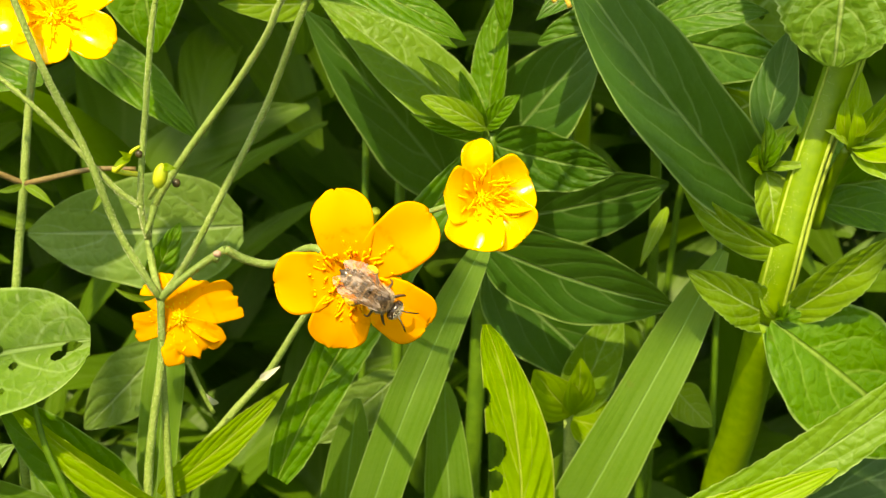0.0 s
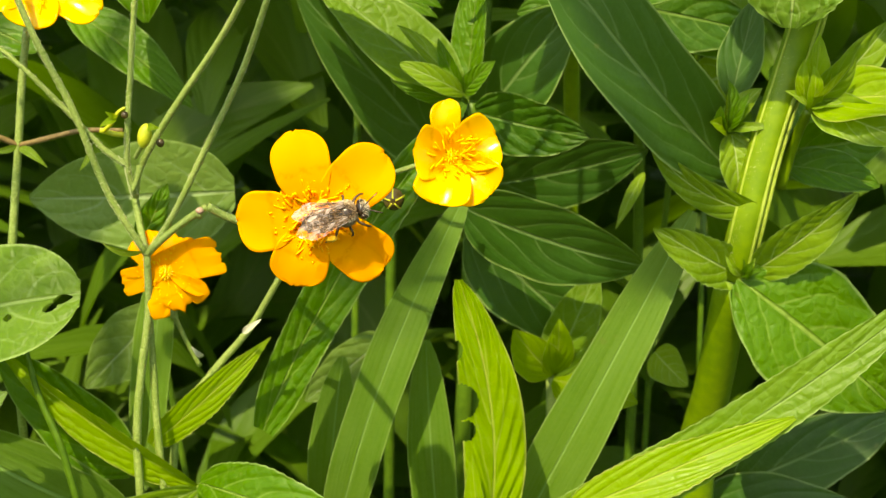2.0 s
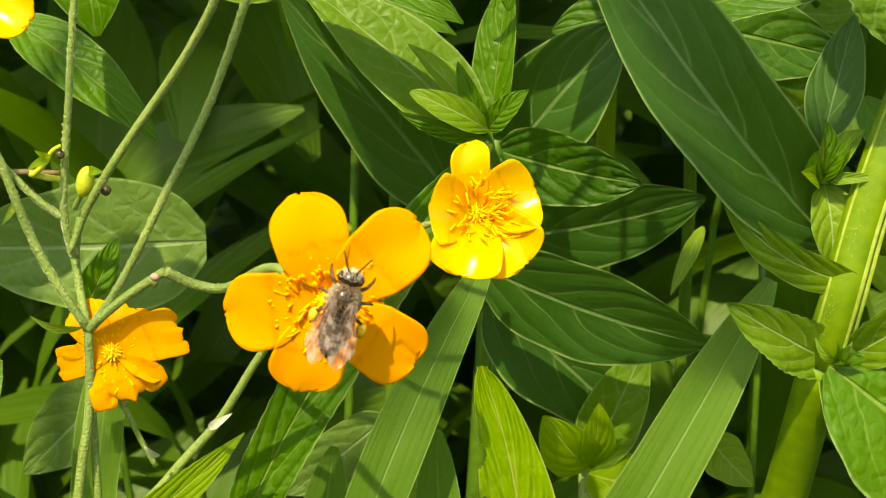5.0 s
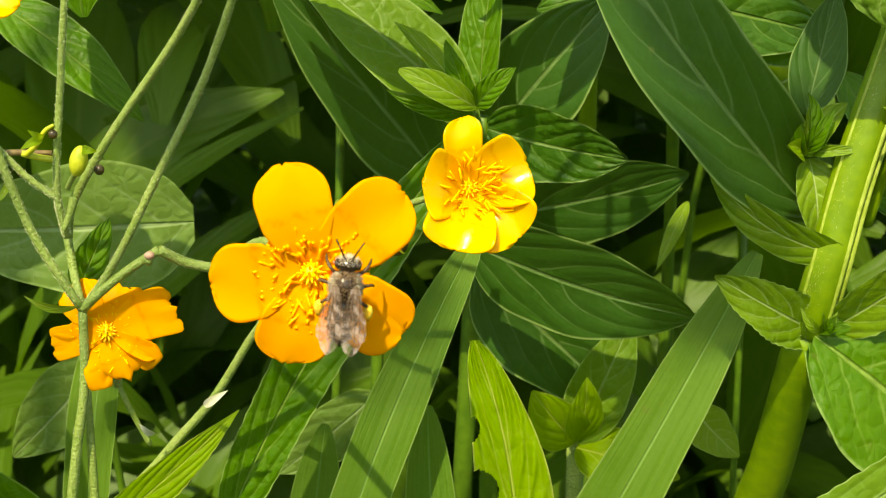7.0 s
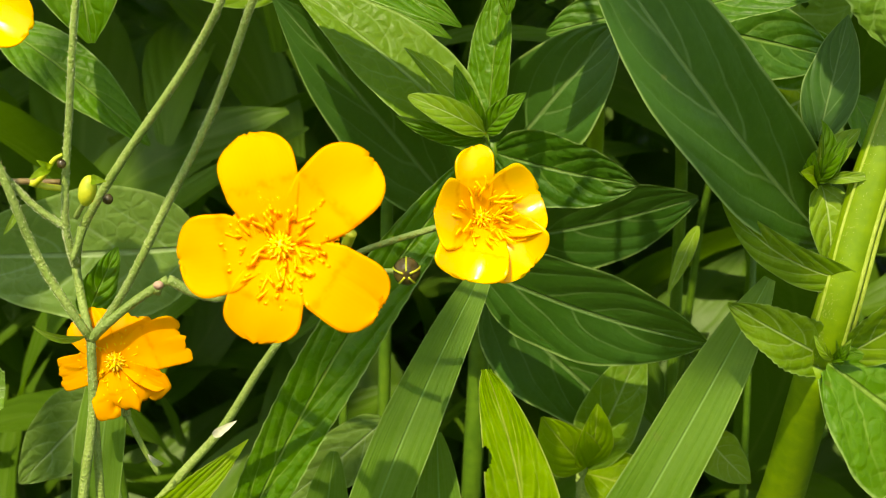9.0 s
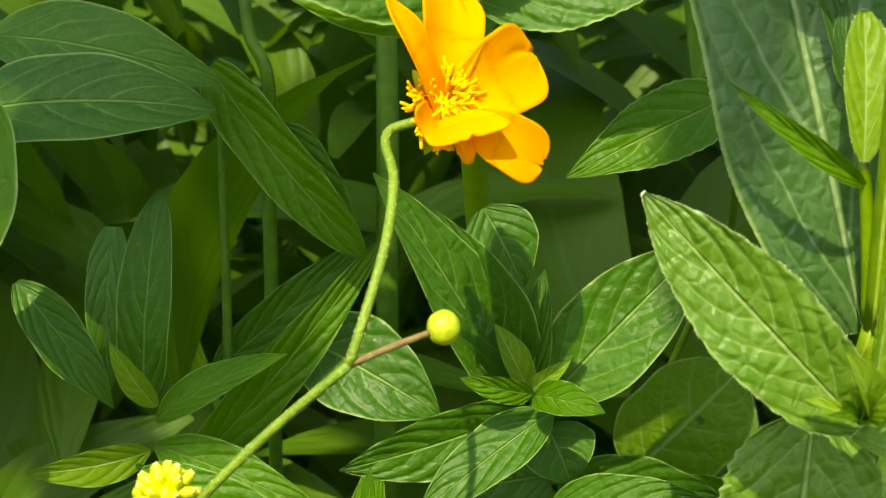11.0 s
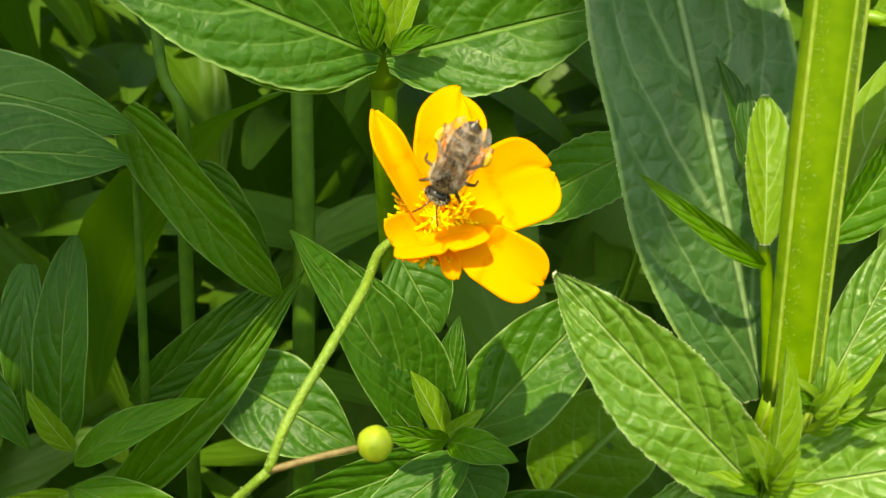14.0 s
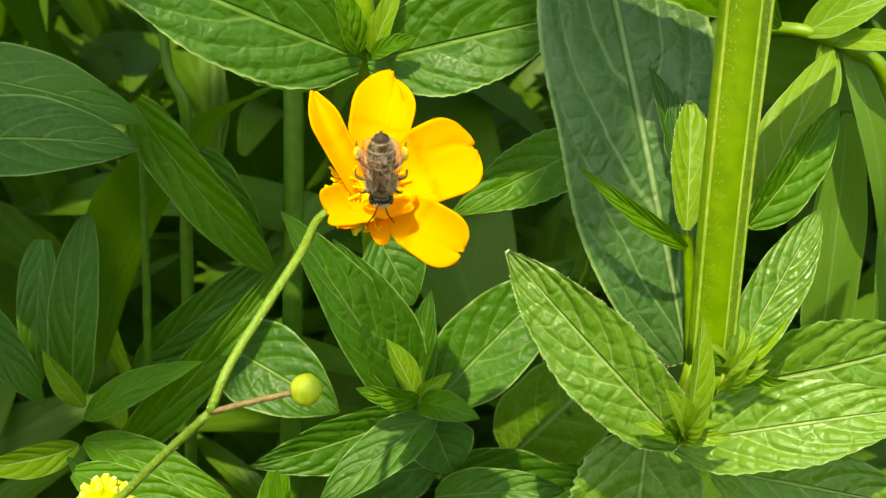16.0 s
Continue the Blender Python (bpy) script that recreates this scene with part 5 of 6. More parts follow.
    leaf(p, (-0.0493, 0.006, 0.427), (-0.0506, 0.004, 0.4243), 0.000800, "lance", LEAF_YOUNG, name="bract", roll=30, arch=0.2, nu=10, nv=2)
    bm = bmesh.new()
    ball(bm, (-0.0403, 0.0040, 0.4297), 0.00105, 0.0011, 0.00190, 14, 10, Euler((0, radians(14), 0)).to_matrix())
    part("bud", bm, BUD_GREEN, p, "small oval green bud")
    stem(p, ((-0.0427, 0.0070, 0.4259), (-0.0418, 0.0060, 0.4272), (-0.0409, 0.0050, 0.4282)), 0.00035, 0.00030, STEM_B, name="bud_stalk")
    leaf(p, (-0.0398, 0.0040, 0.4310), (-0.0377, 0.0030, 0.4310), 0.0012, "lance", LEAF_YELLOW, name="bract", arch=0.3, nu=8, nv=2)
    closed_bud(p, (-0.0385, 0.0060, 0.4283), 0.00062, DARK_BUD, name="withered_bud")
    stem(p, ((-0.0423, 0.0080, 0.4245), (-0.0427, 0.0075, 0.4229), (-0.0435, 0.0070, 0.4206)), 0.00060, 0.00034, STEM_B, name="side_shoot")
    stem(p, ((-0.0437, 0.0080, 0.4291), (-0.0460, 0.0075, 0.4295), (-0.0479, 0.0070, 0.4301)), 0.00042, 0.00040, BUD_GREEN, name="withered_stalk")
    stem(p, ((-0.0475, 0.0070, 0.4298), (-0.0457, 0.0060, 0.4313), (-0.0442, 0.0050, 0.4332), (-0.0432, 0.0050, 0.4338)), 0.00036, 0.00022, BUD_GREEN, name="withered_stalk")
    closed_bud(p, (-0.0434, 0.0050, 0.4327), 0.00055, DARK_BUD, name="withered_bud")
    leaf(p, (-0.0447, 0.005, 0.4321), (-0.0467, 0.003, 0.4312), 0.001120, "lance", LEAF_YELLOW, name="bract", arch=0.2, nu=8, nv=2)
    leaf(p, (-0.0447, 0.005, 0.4323), (-0.0457, 0.003, 0.4335), 0.000960, "lance", LEAF_YELLOW, name="bract", arch=0.2, nu=8, nv=2)
    # stalk that leads down behind the big flower, with dried bits
    stem(p, ((-0.0187, 0.006, 0.4109), (-0.0217, 0.008, 0.4063), (-0.0273, 0.011, 0.3972), (-0.0341, 0.013, 0.389), (-0.041, 0.014, 0.3785), (-0.034, 0.014, 0.25), (-0.038, 0.012, 0.0)), 0.000450, 0.0008, STEM_B, hairs=100, seed=15)
    leaf(p, (-0.0279, 0.009, 0.3973), (-0.0243, 0.006, 0.4005), 0.001144, "lance", DRIED, name="dried_bract", arch=0.1, nu=8, nv=2)
    stem(p, ((-0.0392, 0.011, 0.3995), (-0.0376, 0.012, 0.3946), (-0.036, 0.013, 0.3904)), 0.000384, 0.000384, STEM_B)
    leaf(p, (-0.0347, 0.01, 0.393), (-0.0358, 0.007, 0.3957), 0.000981, "lance", DRIED, name="dried_bract", arch=0.1, nu=8, nv=2)
    # stalk and bronze bud behind the big flower
    stem(p, ((-0.0145, 0.01, 0.4178), (-0.0088, 0.009, 0.4212), (-0.0046, 0.008, 0.4229), (0.0015, 0.006, 0.4252)), 0.000417, 0.000417, STEM_B)
    stem(p, ((-0.0124, 0.01, 0.4178), (-0.0088, 0.008, 0.4189), (-0.0043, 0.006, 0.4195)), 0.000417, 0.000370, STEM_B)
    closed_bud(p, (-0.0032, 0.004, 0.42), 0.001626, DARK_BUD, label="bronze-brown striped round bud")
    for k in range(5):
        a = radians(72 * k + 20)
        c = Vector((-0.0032, 0.004, 0.42))
        r = 0.001692
        bm = bmesh.new()
        tube(bm, [c + Vector((math.cos(a) * math.sin(q), -math.cos(q), math.sin(a) * math.sin(q))) * r for q in (0.25, 0.7, 1.2, 1.7)], 0.00014, 0.0001, 5, 3)
        part("sepal", bm, BUD_GREEN, p)
    stem(p, ((-0.0116, 0.009, 0.4202), (-0.0103, 0.006, 0.423), (-0.0097, 0.005, 0.4245)), 0.0006, 0.0007, BUD_GREEN, name="bud")


buttercup_plant()


# side stalk with brown branches
def thin_herb():
    p = thing("buttercup_plant", (-0.062, 0.016, 0.0), "slender buttercup stem with brown side branches", "wild flower", "buttercups")
    stem(p, ((-0.0602, 0.014, 0.4449), (-0.0616, 0.014, 0.4373), (-0.0632, 0.014, 0.4262), (-0.0652, 0.014, 0.413), (-0.0665, 0.014, 0.4022), (-0.064, 0.015, 0.25), (-0.062, 0.016, 0.0)), 0.000584, 0.0008, STEM_B, hairs=150, seed=20)
    stem(p, ((-0.0631, 0.014, 0.4266), (-0.0584, 0.012, 0.4279), (-0.0514, 0.01, 0.4296), (-0.0452, 0.01, 0.4296)), 0.000459, 0.000384, STEM_BROWN)
    stem(p, ((-0.0631, 0.014, 0.4266), (-0.0659, 0.012, 0.4285), (-0.07, 0.01, 0.4308)), 0.000518, 0.000450, STEM_BROWN)
    leaf(p, (-0.0623, 0.012, 0.4266), (-0.0574, 0.01, 0.4238), 0.001487, "lance", LEAF_YOUNG, name="bract", arch=0.25, roll=20, nu=10, nv=2)
    leaf(p, (-0.0627, 0.012, 0.4268), (-0.0659, 0.01, 0.4262), 0.001157, "lance", LEAF_YOUNG, name="bract", arch=0.2, roll=20, nu=10, nv=2)
    stem(p, ((-0.0613, 0.004, 0.3969), (-0.0597, 0.004, 0.3884), (-0.0564, 0.004, 0.3778), (-0.05, 0.01, 0.3), (-0.06, 0.012, 0.0)), 0.000435, 0.0008, STEM_DARK_SHADED)


thin_herb()


# ---- flowers that keep still ----
def flower_small():
    c = (0.0055, 0.004, 0.4264)
    p = thing("buttercup_flower", c, "small glossy lemon-yellow cupped buttercup flower", "flower", "buttercup flowers")
    u = 0.000066
    blossom(p, c, (0.02, -0.95, 0.26), [(102, 124 * u, 72 * u, dict(lift=0.30, cup=0.45, claw=0.8, lean=-0.10)), (22, 110 * u, 132 * u, dict(lift=0.30, cup=0.5, claw=0.95)), (-46, 124 * u, 126 * u, dict(lift=0.32, cup=0.5, claw=1.0)),
            (-104, 114 * u, 132 * u, dict(lift=0.55, cup=0.5, claw=1.0)), (176, 84 * u, 130 * u, dict(lift=0.75, cup=0.4, claw=1.0, square=1.5))], PETAL_LEMON, pistil_r=0.0012, n_stamen=110, st_height=0.0032, spread=0.7, st_radius=0.0034, seed=2, st_size=0.85, anther=ANTHER_LEMON)



def flower_wilted():
    c = (-0.0394, 0.0085, 0.4073)
    p = thing("buttercup_flower", c, "ragged orange-yellow fading buttercup with torn petals", "flower", "buttercup flowers")
    u = 0.0000775
    blossom(p, c, (0.05, -0.95, 0.25), [(25, 118 * u, 84 * u, dict(ragged=0.07, square=9, cup=0.05, lift=-0.04, lean=-0.10)), (80, 84 * u, 122 * u, dict(ragged=0.10, square=8, cup=0.03, lift=-0.06, notches=((-0.9, 0.25, 0.15),))), (130, 98 * u, 66 * u, dict(ragged=0.10, square=5, cup=0.03, lift=-0.06)),
            (193, 94 * u, 56 * u, dict(ragged=0.04, square=9, cup=0.04, lift=-0.10)), (-66, 88 * u, 128 * u, dict(ragged=0.14, square=8, cup=0.05, lift=-0.08, notches=((-0.5, 0.16, 0.1),))), (-26, 92 * u, 34 * u, dict(ragged=0.1, square=4, cup=0.4, lift=0.0))], PETAL_OLD, pistil_r=0.0012, n_stamen=110, st_height=0.0009, spread=1.9, st_radius=0.0040, seed=3, st_size=0.55, anther=ANTHER_LEMON)
    stem(p, (c, (-0.0399, 0.012, 0.4028), (-0.0391, 0.011, 0.3991)), 0.0006, 0.0006, STEM_B)


def flower_corner():
    c = (-0.0556, 0.01, 0.4514)
    p = thing("buttercup_flower", c, "open glossy yellow buttercup with many stamens", "flower", "buttercup flowers")
    u = 0.000081
    blossom(p, c, (0.05, -0.93, 0.35), [(-28, 122 * u, 88 * u, dict(lift=0.2, cup=0.4)), (-100, 88 * u, 104 * u, dict(lift=0.35, cup=0.4)), (190, 112 * u, 104 * u, dict(lift=0.25, cup=0.4)),
            (110, 124 * u, 108 * u, dict(lift=0.2, cup=0.3)), (38, 124 * u, 112 * u, dict(lift=0.2, cup=0.3))], PETAL_LEMON, pistil_r=0.0015, n_stamen=70, st_height=0.0030, spread=0.95, st_radius=0.0030, seed=4, st_size=0.9, anther=ANTHER_LEMON)
    stem(p, (c, (-0.059, 0.016, 0.4463), (-0.0602, 0.014, 0.4444)), 0.0007, 0.0007, STEM_B)


flower_small()
flower_wilted()
flower_corner()


# ---- the two visited flowers ----
def flower_big():
    pivot, c = Vector((-0.0319, 0.006, 0.4185)), Vector((-0.0151, -0.018, 0.4283))
    p = thing("buttercup_flower", pivot, "large orange-yellow open buttercup on a curved stalk", "flower", "buttercup flowers")
    u = 0.0000566
    blossom(p, c, (0.0, -0.97, 0.24), [(106, 204 * u, 142 * u, dict(lift=0.04, cup=0.10, claw=0.60, square=2.2)), (44, 222 * u, 148 * u, dict(lift=0.04, cup=0.10, claw=0.58, square=2.3)), (-33, 208 * u, 140 * u, dict(lift=0.03, cup=0.08, claw=0.56, square=2.8, notches=((0.22, 0.07, 0.09),))),
            (-104, 174 * u, 142 * u, dict(lift=0.04, cup=0.10, claw=0.60, square=2.2)), (188, 180 * u, 150 * u, dict(lift=0.04, cup=0.10, claw=0.56, square=2.4))], PETAL_ORANGE, pistil_r=0.0014, n_stamen=270, st_height=0.0014, spread=1.2, st_radius=0.0052, seed=5, st_size=1.05)
    stem(p, (pivot, pivot + Vector((0.003, 0.0005, -0.0018)), pivot + Vector((0.0065, 0.0, -0.0022)), c + Vector((-0.0045, 0.010, -0.0016)), c + Vector((0, 0.0006, 0))), 0.00065, 0.0006, STEM_B, "stalk", hairs=60, seed=21)
    return p


def flower_upper():
    pivot, c = Vector((-0.0179, -0.005, 0.4553)), Vector((0.0213, 0, 0.5032))
    p = thing("buttercup_flower", pivot, "cupped orange-yellow buttercup with notched petals on a long stalk", "flower", "buttercup flowers")
    u = 0.0000642
    blossom(p, c, (-0.06, -0.93, 0.36), [(80, 228 * u, 116 * u, dict(lift=-0.10, cup=0.45, claw=0.62, square=1.8, lean=-0.02, notches=((-0.75, 0.16, 0.25), (-0.2, 0.05, 0.12)))), (24, 208 * u, 146 * u, dict(lift=-0.05, cup=0.35, claw=0.42, square=2.6, notches=((0.30, 0.11, 0.10), (-0.1, 0.03, 0.2)))), (-33, 194 * u, 104 * u, dict(lift=0.15, cup=0.25, claw=0.30, square=3.0, notches=((-0.2, 0.06, 0.15),))),
            (214, 78 * u, 84 * u, dict(lift=0.85, cup=0.5, claw=0.7, square=3)), (-80, 58 * u, 150 * u, dict(lift=1.3, cup=0.3, claw=0.8, square=4, notches=((0.3, 0.1, 0.2),))), (-72, 96 * u, 34 * u, dict(lift=0.3, cup=0.6)), (125, 196 * u, 62 * u, dict(lift=0.28, cup=0.9, claw=1.5, square=1.4, lean=-0.12, twist=22))], PETAL_ORANGE, pistil_r=0.0016, n_stamen=190, st_height=0.0019, spread=0.8, st_radius=0.0033, seed=6, st_size=1.0, anther=ANTHER_LEMON)
    node = Vector((0.0042, -0.016, 0.4841))
    stem(p, (pivot, (-0.014, -0.0083, 0.461), (-0.0085, -0.0109, 0.4698), (-0.0021, -0.0132, 0.4773), node), 0.000487, 0.000491, STEM_FLOWER, "stalk", hairs=45, seed=22)
    stem(p, (node, (0.0061, -0.015, 0.4884), (0.01, -0.011, 0.4937), (0.0137, -0.005, 0.4978), (0.0165, 0.002, 0.5006), c + Vector((0, 0.0010, -0.0012))), 0.000487, 0.00055, STEM_FLOWER, "stalk", hairs=35, seed=23)
    stem(p, (node, (0.0082, -0.016, 0.4851), (0.0126, -0.016, 0.486)), 0.000379, 0.000325, STEM_BROWN, "bud_stalk")
    closed_bud(p, (0.0141, -0.016, 0.4863), 0.001648, BUD_GREEN, label="round yellow-green flower bud")
    return p


big, upper = flower_big(), flower_upper()


# ---- the bee ----
def make_bee():
    bee = thing("bee", (0, 0, 0), "furry brown solitary bee with banded dark abdomen", "insect")
    mm = 0.00082
    rng = random.Random(9)
    bm = bmesh.new()
    ball(bm, (0, 1.5 * mm, 0), 1.75 * mm, 1.9 * mm, 1.6 * mm, 16, 11)
    thorax = part("thorax", bm, BEE_BODY, bee)
    bm = bmesh.new()
    for k in range(2600):
        d = Vector((rng.gauss(0, 1), rng.gauss(0, 1), rng.gauss(0, 1))).normalized()
        if d.z > 0.75 and rng.random() < 0.6:
            continue
        root = Vector((d.x * 1.7, 1.5 + d.y * 1.85, d.z * 1.55)) * mm
        hair(bm, root, d + Vector((rng.gauss(0, 0.3), -0.5 + rng.gauss(0, 0.3), 0.1)), rng.uniform(0.3, 0.75) * mm, 0.04 * mm)
    part("fur", bm, BEE_FUR, thorax, "tawny brown fur")
    bm = bmesh.new()
    for k in range(700):
        side, d = (-1 if k % 2 else 1), Vector((1, rng.gauss(0, 0.7), rng.gauss(0, 0.5))).normalized()
        hair(bm, Vector((side * d.x * 1.7, 1.5 + d.y * 1.85, d.z * 1.5)) * mm, Vector((side * d.x, d.y - 0.4, d.z)), rng.uniform(0.4, 0.9) * mm, 0.04 * mm)
    part("side_fur", bm, BEE_PALE, thorax, "pale buff fur along the sides")
    bm = bmesh.new()
    ball(bm, (0, 4.2 * mm, -0.3 * mm), 1.5 * mm, 0.95 * mm, 1.25 * mm, 14, 9)
    head = part("head", bm, BEE_BODY, bee)
    bm = bmesh.new()
    for k in range(420):
        d = Vector((rng.gauss(0, 0.8), abs(rng.gauss(0, 1)), rng.gauss(0, 1))).normalized()
        hair(bm, Vector((d.x * 1.4, 4.2 + d.y * 0.9, -0.3 + d.z * 1.15)) * mm, d, rng.uniform(0.3, 0.7) * mm, 0.03 * mm)
    part("fur", bm, BEE_PALE, head, "pale whitish facial fur")
    for s in (-1, 1):
        bm = bmesh.new()
        ball(bm, (s * 1.25 * mm, 4.25 * mm, -0.15 * mm), 0.42 * mm, 0.62 * mm, 0.95 * mm, 12, 8)
        part("eye", bm, BEE_BODY, head)
        bm = bmesh.new()
        tube(bm, [Vector(q) * mm for q in ((s * 0.4, 4.9, 0.3), (s * 0.9, 6.0, 0.9), (s * 1.7, 7.4, 0.7))], 0.11 * mm, 0.10 * mm, 6, 4)
        part("antenna", bm, BEE_BODY, head)
    # abdomen in overlapping rings
    prof = [(0.2, 0.9), (-0.7, 1.65), (-1.9, 1.95), (-3.1, 1.9), (-4.2, 1.55), (-5.2, 0.95), (-5.9, 0.2)]
    bm = bmesh.new()
    rings = []
    for i, (y, r) in enumerate(prof):
        for dy, k in ((0, 1.0), (-0.28, 0.93)):
            rings.append([bm.verts.new(Vector((math.cos(a) * r * k, y + dy, math.sin(a) * r * k * 0.85 - 0.1)) * mm) for a in (2 * math.pi * q / 18 for q in range(18))])
    for a, b in zip(rings, rings[1:]):
        for k in range(18):
            bm.faces.new((a[k], b[k], b[(k + 1) % 18], a[(k + 1) % 18]))
    bm.faces.new(rings[0]), bm.faces.new(list(reversed(rings[-1])))
    bmesh.ops.recalc_face_normals(bm, faces=bm.faces)
    abdomen = part("abdomen", bm, BEE_BODY, bee, "glossy dark brown ringed abdomen")
    for y, r in ((-1.2, 1.82), (-2.5, 1.98), (-3.6, 1.80), (-4.7, 1.32)):
        bm = bmesh.new()
        for k in range(230):
            a = 2 * math.pi * k / 230
            d = Vector((math.cos(a), 0, math.sin(a) * 0.85))
            root = Vector((d.x * r * 0.97, y + rng.uniform(-0.12, 0.12), d.z * r * 0.97 - 0.1)) * mm
            hair(bm, root, d * 0.25 + Vector((rng.gauss(0, 0.15), -1, 0)), rng.uniform(0.25, 0.5) * mm, 0.05 * mm)
        part("hair_band", bm, BEE_BAND, abdomen, "pale hair band")
    for s in (-1, 1):
        for k, (y0, reach, y1, y2) in enumerate(((2.6, 2.6, 4.2, 4.6), (1.5, 3.2, 1.6, 1.2), (0.4, 3.0, -1.4, -3.2))):
            bm = bmesh.new()
            tube(bm, [Vector(q) * mm for q in ((s * 0.9, y0, -1.0), (s * 2.0, (y0 + y1) / 2, -0.7), (s * reach, y1, -1.5), (s * reach * 1.05, y2, -2.4))], 0.30 * mm, 0.13 * mm, 7, 4)
            leg = part("leg", bm, BEE_LEG, bee)
            if k == 2:
                bm = bmesh.new()
                ball(bm, (s * reach * 1.0 * mm, (y1 - 0.5) * mm, -1.5 * mm), 0.62 * mm, 1.05 * mm, 0.6 * mm, 12, 8)
                part("pollen_load", bm, POLLEN, leg, "orange-yellow pollen load")
    wings = []
    for s in (-1, 1):
        for name, L, w, root in (("forewing", 8.6, 2.9, (s * 1.25, 2.0, 1.85)), ("hindwing", 6.2, 2.2, (s * 1.3, 1.0, 1.7))):
            bm = bmesh.new()
            rows = []
            for i in range(13):
                v = i / 12
                h = w * (0.18 + 0.82 * math.sin(math.pi * min(1, v * 0.62 + 0.05))) * math.sqrt(max(1 - v ** 6, 0.03)) * 0.5
                rows.append([bm.verts.new(Vector((j / 4 * h + s * 0.05 * L * v * v, -L * v, 0.10 * math.sin(5 * j + 9 * v))) * mm) for j in range(-4, 5)])
            for a, b in zip(rows, rows[1:]):
                for k in range(8):
                    bm.faces.new((a[k], a[k + 1], b[k + 1], b[k]))
            wing = part(name, bm, WING, bee, "clear brown-tinted veined wing")
            wing.matrix_parent_inverse = Matrix.Identity(4)
            for x0, x1, l in ((0.85, 0.8, 0.95), (0.3, 0.35, 0.8), (-0.2, -0.3, 0.7), (-0.6, -0.75, 0.5)):
                bm = bmesh.new()
                tube(bm, [Vector((x0 * w * 0.12, 0, 0.05)) * mm, Vector((x0 * w * 0.4, -L * l * 0.5, 0.05)) * mm, Vector((x1 * w * 0.42 + s * 0.04 * L * l * l, -L * l, 0.05)) * mm], 0.06 * mm, 0.035 * mm, 4, 3)
                part("vein", bm, BEE_LEG, wing)
            wings.append((wing, s, name, Vector(root) * mm))
    return bee, abdomen, wings


bee, abdomen, wings = make_bee()


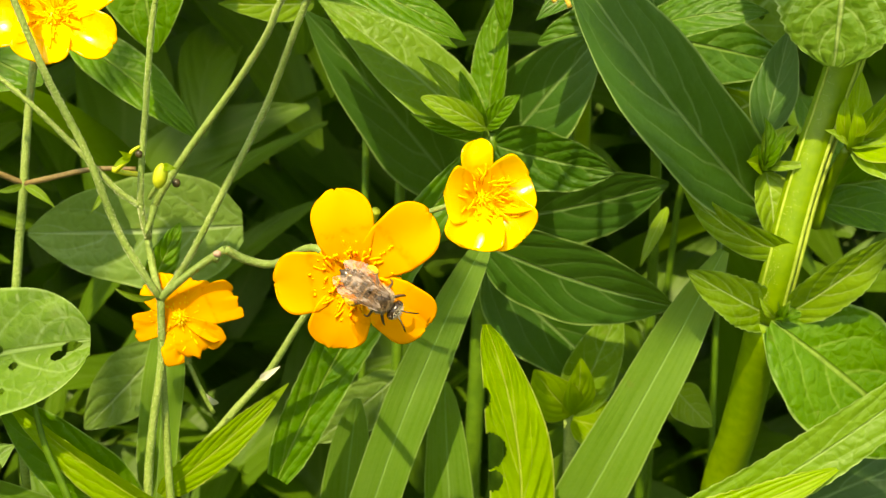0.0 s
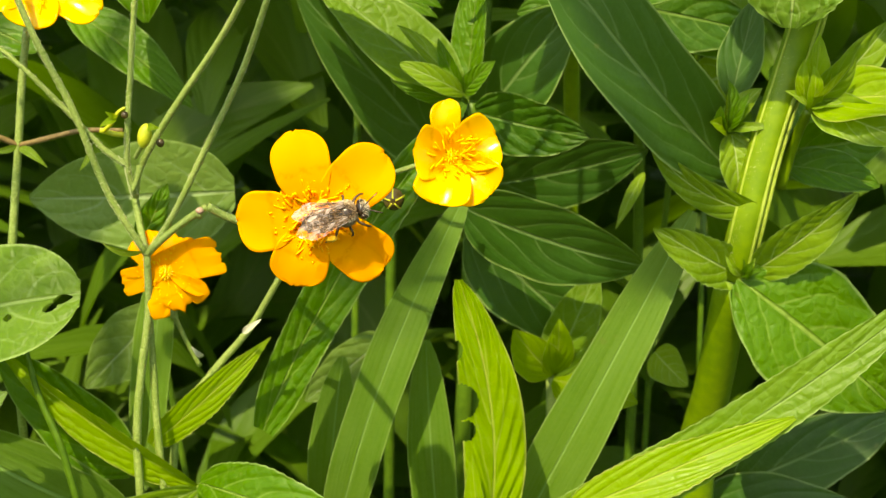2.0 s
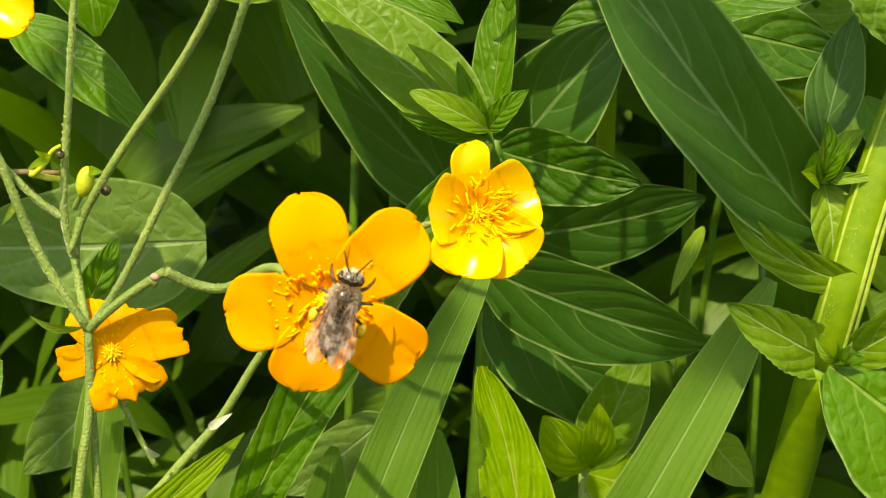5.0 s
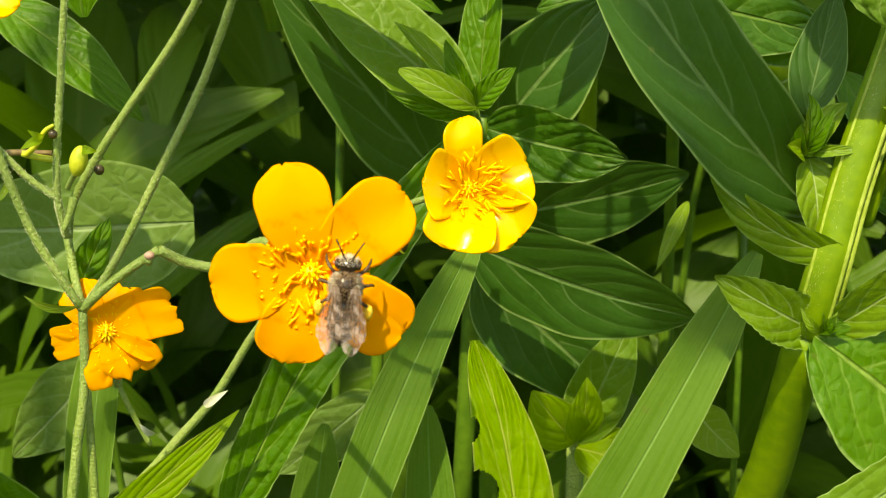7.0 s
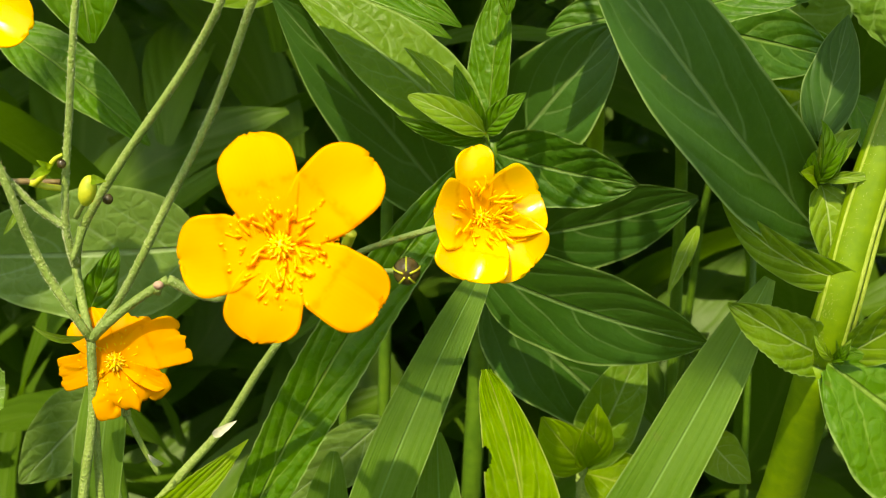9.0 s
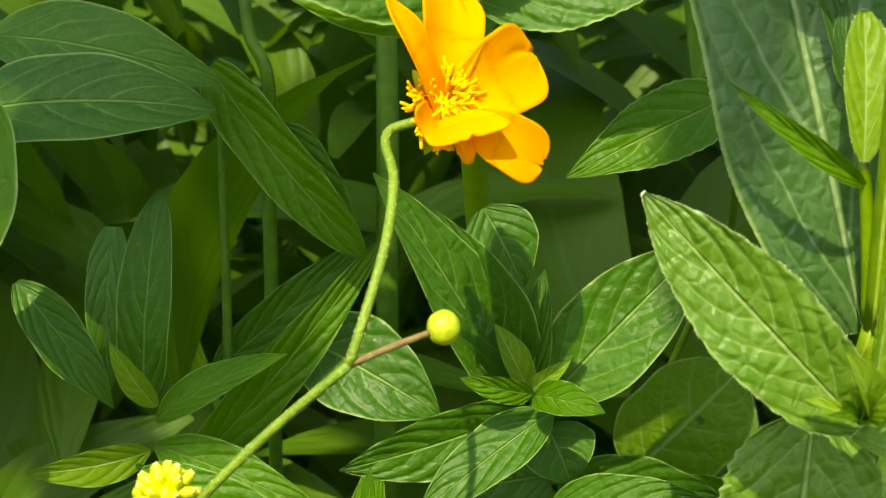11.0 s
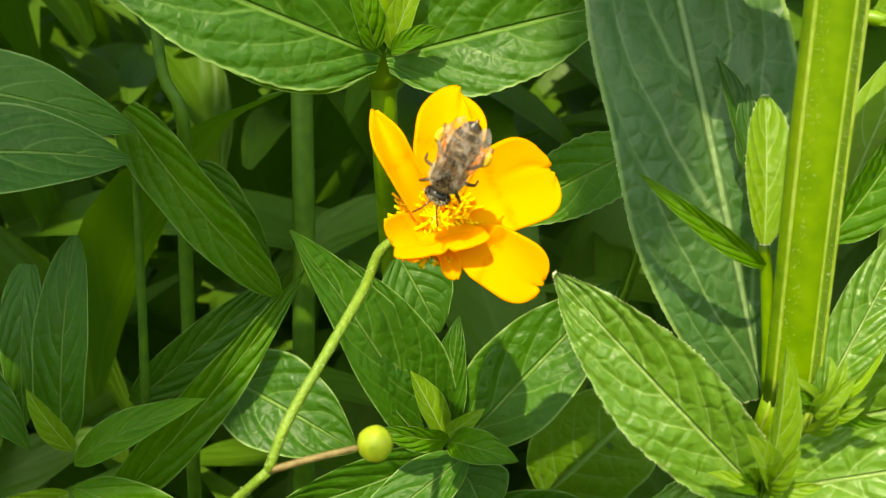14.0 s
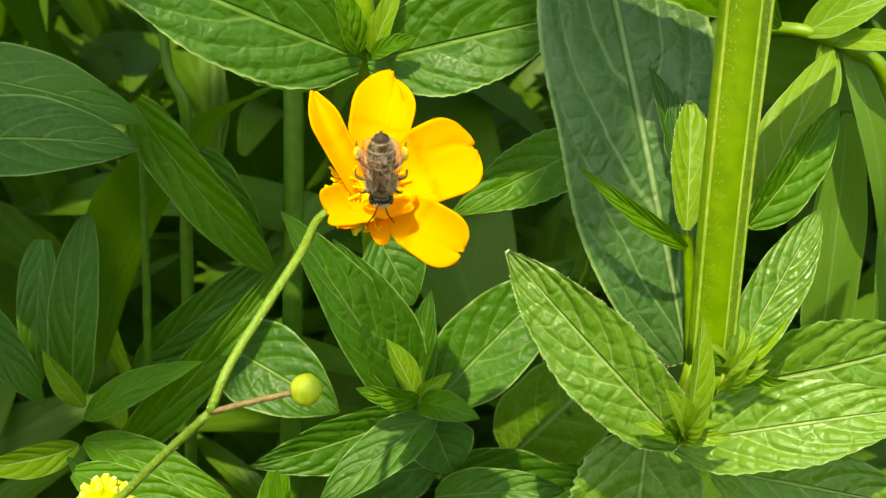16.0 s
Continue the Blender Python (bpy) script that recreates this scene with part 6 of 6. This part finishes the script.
# ---- what moves ----
def motions():
    walk(big, (
        (0, pose(-0.0319, 0.0060, 0.4185, 13.9, 5.0, 8.0)),
        (0.5, pose(-0.0319, 0.0060, 0.4185, 12.6, 5.2, 10.3)),
        (1, pose(-0.0319, 0.0060, 0.4185, 11.8, 5.1, 7.9)),
        (1.5, pose(-0.0319, 0.0060, 0.4185, 10.4, 4.6, 7.5)),
        (2, pose(-0.0319, 0.0060, 0.4185, 10.7, 4.5, 5.6)),
        (2.5, pose(-0.0319, 0.0060, 0.4185, 10.7, 4.3, 7.0)),
        (3, pose(-0.0319, 0.0060, 0.4185, 11.2, 4.3, 7.7)),
        (3.5, pose(-0.0319, 0.0060, 0.4185, 11.7, 4.3, 6.4)),
        (4, pose(-0.0319, 0.0060, 0.4185, 13.5, 4.2, 9.5)),
        (4.2, pose(-0.0319, 0.0060, 0.4185, 13.6, 4.1, 11.8)),
        (6.3, pose(-0.0319, 0.0060, 0.4185, 12.4, 3.5, 10.8)),
        (6.5, pose(-0.0319, 0.0060, 0.4185, 11.5, 3.5, 5.6)),
        (7, pose(-0.0319, 0.0060, 0.4185, 12.4, 3.6, 8.7)),
        (7.5, pose(-0.0319, 0.0060, 0.4185, 11.4, 3.6, 4.8)),
        (8, pose(-0.0319, 0.0060, 0.4185, 14.8, 4.0, 8.6)),
        (8.4, pose(-0.0319, 0.0060, 0.4185, 12.3, 3.5, 8.4)),
        (8.5, pose(-0.0319, 0.0060, 0.4185, 8.8, 2.9, 8.8)),
        (8.6, pose(-0.0319, 0.0060, 0.4185, -0.4, -0.6, -3.3)),
        (8.8, pose(-0.0319, 0.0060, 0.4185, 0.0, 0.0, 0.0)),
        (9, pose(-0.0319, 0.0060, 0.4185, 0.0, 0.0, 0.0)),
        (9.5, pose(-0.0319, 0.0060, 0.4185, 2.2, 0.9, 1.7)),
        (10, pose(-0.0319, 0.0060, 0.4185, 6.5, 2.2, 3.7)),
        (16, pose(-0.0319, 0.0060, 0.4185, 6.5, 2.2, 3.7)),
    ))
    walk(upper, (
        (0, pose(-0.0179, -0.0050, 0.4553, 13.5, -1.3, 40.5)),
        (10.2, pose(-0.0179, -0.0050, 0.4553, 13.5, -1.3, 40.5)),
        (12.3, pose(-0.0174, 0.0031, 0.4531)),
        (12.5, pose(-0.0152, 0.0025, 0.4526)),
        (13, pose(-0.0185, 0.0028, 0.4526)),
        (13.5, pose(-0.0179, 0.0028, 0.4515)),
        (14, pose(-0.0132, 0.0012, 0.4523)),
        (14.5, pose(-0.0134, 0.0018, 0.4500)),
        (15, pose(-0.0162, 0.0004, 0.4488)),
        (15.5, pose(-0.0191, -0.0039, 0.4550)),
        (16, pose(-0.0179, -0.0050, 0.4553)),
    ))
    walk(bee, (
        (0, pose(-0.0088, -0.0225, 0.4199, -71.7, 50.1, -156.7)),
        (0.5, pose(-0.0072, -0.0225, 0.4212, -76.8, 40.5, -160.2)),
        (1, pose(-0.0084, -0.0225, 0.4209, -72.9, 48.0, -157.5)),
        (1.5, pose(-0.0078, -0.0225, 0.4224, 43.4, 65.4, -49.3)),
        (2, pose(-0.0088, -0.0225, 0.4233, 40.5, 64.1, -52.5)),
        (2.5, pose(-0.0085, -0.0225, 0.4225, 73.0, 45.3, -23.3)),
        (3, pose(-0.0084, -0.0225, 0.4228, 72.6, 44.7, -24.0)),
        (3.5, pose(-0.0086, -0.0225, 0.4220, 75.8, 41.6, -20.9)),
        (4, pose(-0.0079, -0.0225, 0.4223, 88.7, 28.8, -2.6)),
        (4.2, pose(-0.0073, -0.0225, 0.4221, 89.5, 25.3, -1.2)),
        (6.3, pose(-0.0085, -0.0225, 0.4221, 90.2, 15.0, 0.6)),
        (6.5, pose(-0.0085, -0.0225, 0.4218, 89.9, 17.5, -0.2)),
        (7, pose(-0.0073, -0.0225, 0.4207, 90.3, 6.9, 2.5)),
        (7.5, pose(-0.0101, -0.0225, 0.4203, 90.2, 1.5, 6.2)),
        (8, pose(-0.0076, -0.0225, 0.4222, 89.3, 21.7, -1.8)),
        (8.4, pose(-0.0075, -0.0240, 0.4237, 90.0, 15.2, -0.1)),
        (8.47, pose(-0.0048, -0.0280, 0.4320, 77.7, -10.6, 5.1)),
        (8.53, pose(-0.0048, -0.0280, 0.4326, 77.7, -10.6, 5.0)),
        (8.6, pose(0.0097, -0.0300, 0.4412, 76.5, -13.5, -2.6)),
        (8.8, pose(0.0357, -0.0300, 0.4680, 80.4, -15.6, -18.5)),
        (9.6, pose(0.09, 0.03, 0.62, 10, 0, -40)),
        (10.9, pose(0.05, 0.02, 0.63, 10, 0, 60)),
        (11.9, pose(0.0231, -0.0120, 0.5268, 76.5, -25.1, 29.6)),
        (12.3, pose(0.0278, -0.0004, 0.5085, 27.0, -21.4, 101.4)),
        (12.5, pose(0.0299, -0.0010, 0.5082, 27.2, -21.1, 100.4)),
        (12.7, pose(0.0281, -0.0009, 0.5082, 24.5, -19.0, 102.1)),
        (13, pose(0.0258, -0.0007, 0.5092, 17.9, -26.6, 111.1)),
        (13.2, pose(0.0258, -0.0007, 0.5084, 12.5, -37.4, 116.0)),
        (13.5, pose(0.0242, -0.0007, 0.5084, -6.4, -63.9, 127.1)),
        (13.7, pose(0.0253, -0.0013, 0.5090, -87.4, -43.4, 166.5)),
        (14, pose(0.0271, -0.0023, 0.5078, -99.1, -28.2, 168.0)),
        (14.5, pose(0.0275, -0.0017, 0.5039, -107.7, -13.5, 170.4)),
        (15, pose(0.0238, -0.0046, 0.5042, -109.6, -8.1, 172.6)),
        (15.5, pose(0.0214, -0.0074, 0.5081, -111.7, 2.3, 177.1)),
        (16, pose(0.0224, -0.0085, 0.5075, -112.1, -0.3, 176.9)),
    ))
    straight, hanging = pose(0, 0, 0), pose(0, 0, 0, 52)     # the abdomen bends down while the bee clings to the upper flower
    walk(abdomen, ((0, straight), (11.9, straight), (12.3, hanging), (13, hanging), (13.5, straight), (16, straight)))
    for wing, s, name, root in wings:
        back = -2 if name == "forewing" else 7
        folded = Matrix.Translation(root) @ Euler((radians(-2), radians(s * 9), radians(s * back))).to_matrix().to_4x4()
        spread = Matrix.Translation(root) @ Euler((radians(4), radians(-s * 8), radians(s * (88 if name == "forewing" else 66)))).to_matrix().to_4x4()
        walk(wing, [(0, folded), (8.4, folded), (8.5, spread), (12.0, spread), (12.3, folded), (16, folded)])


motions()
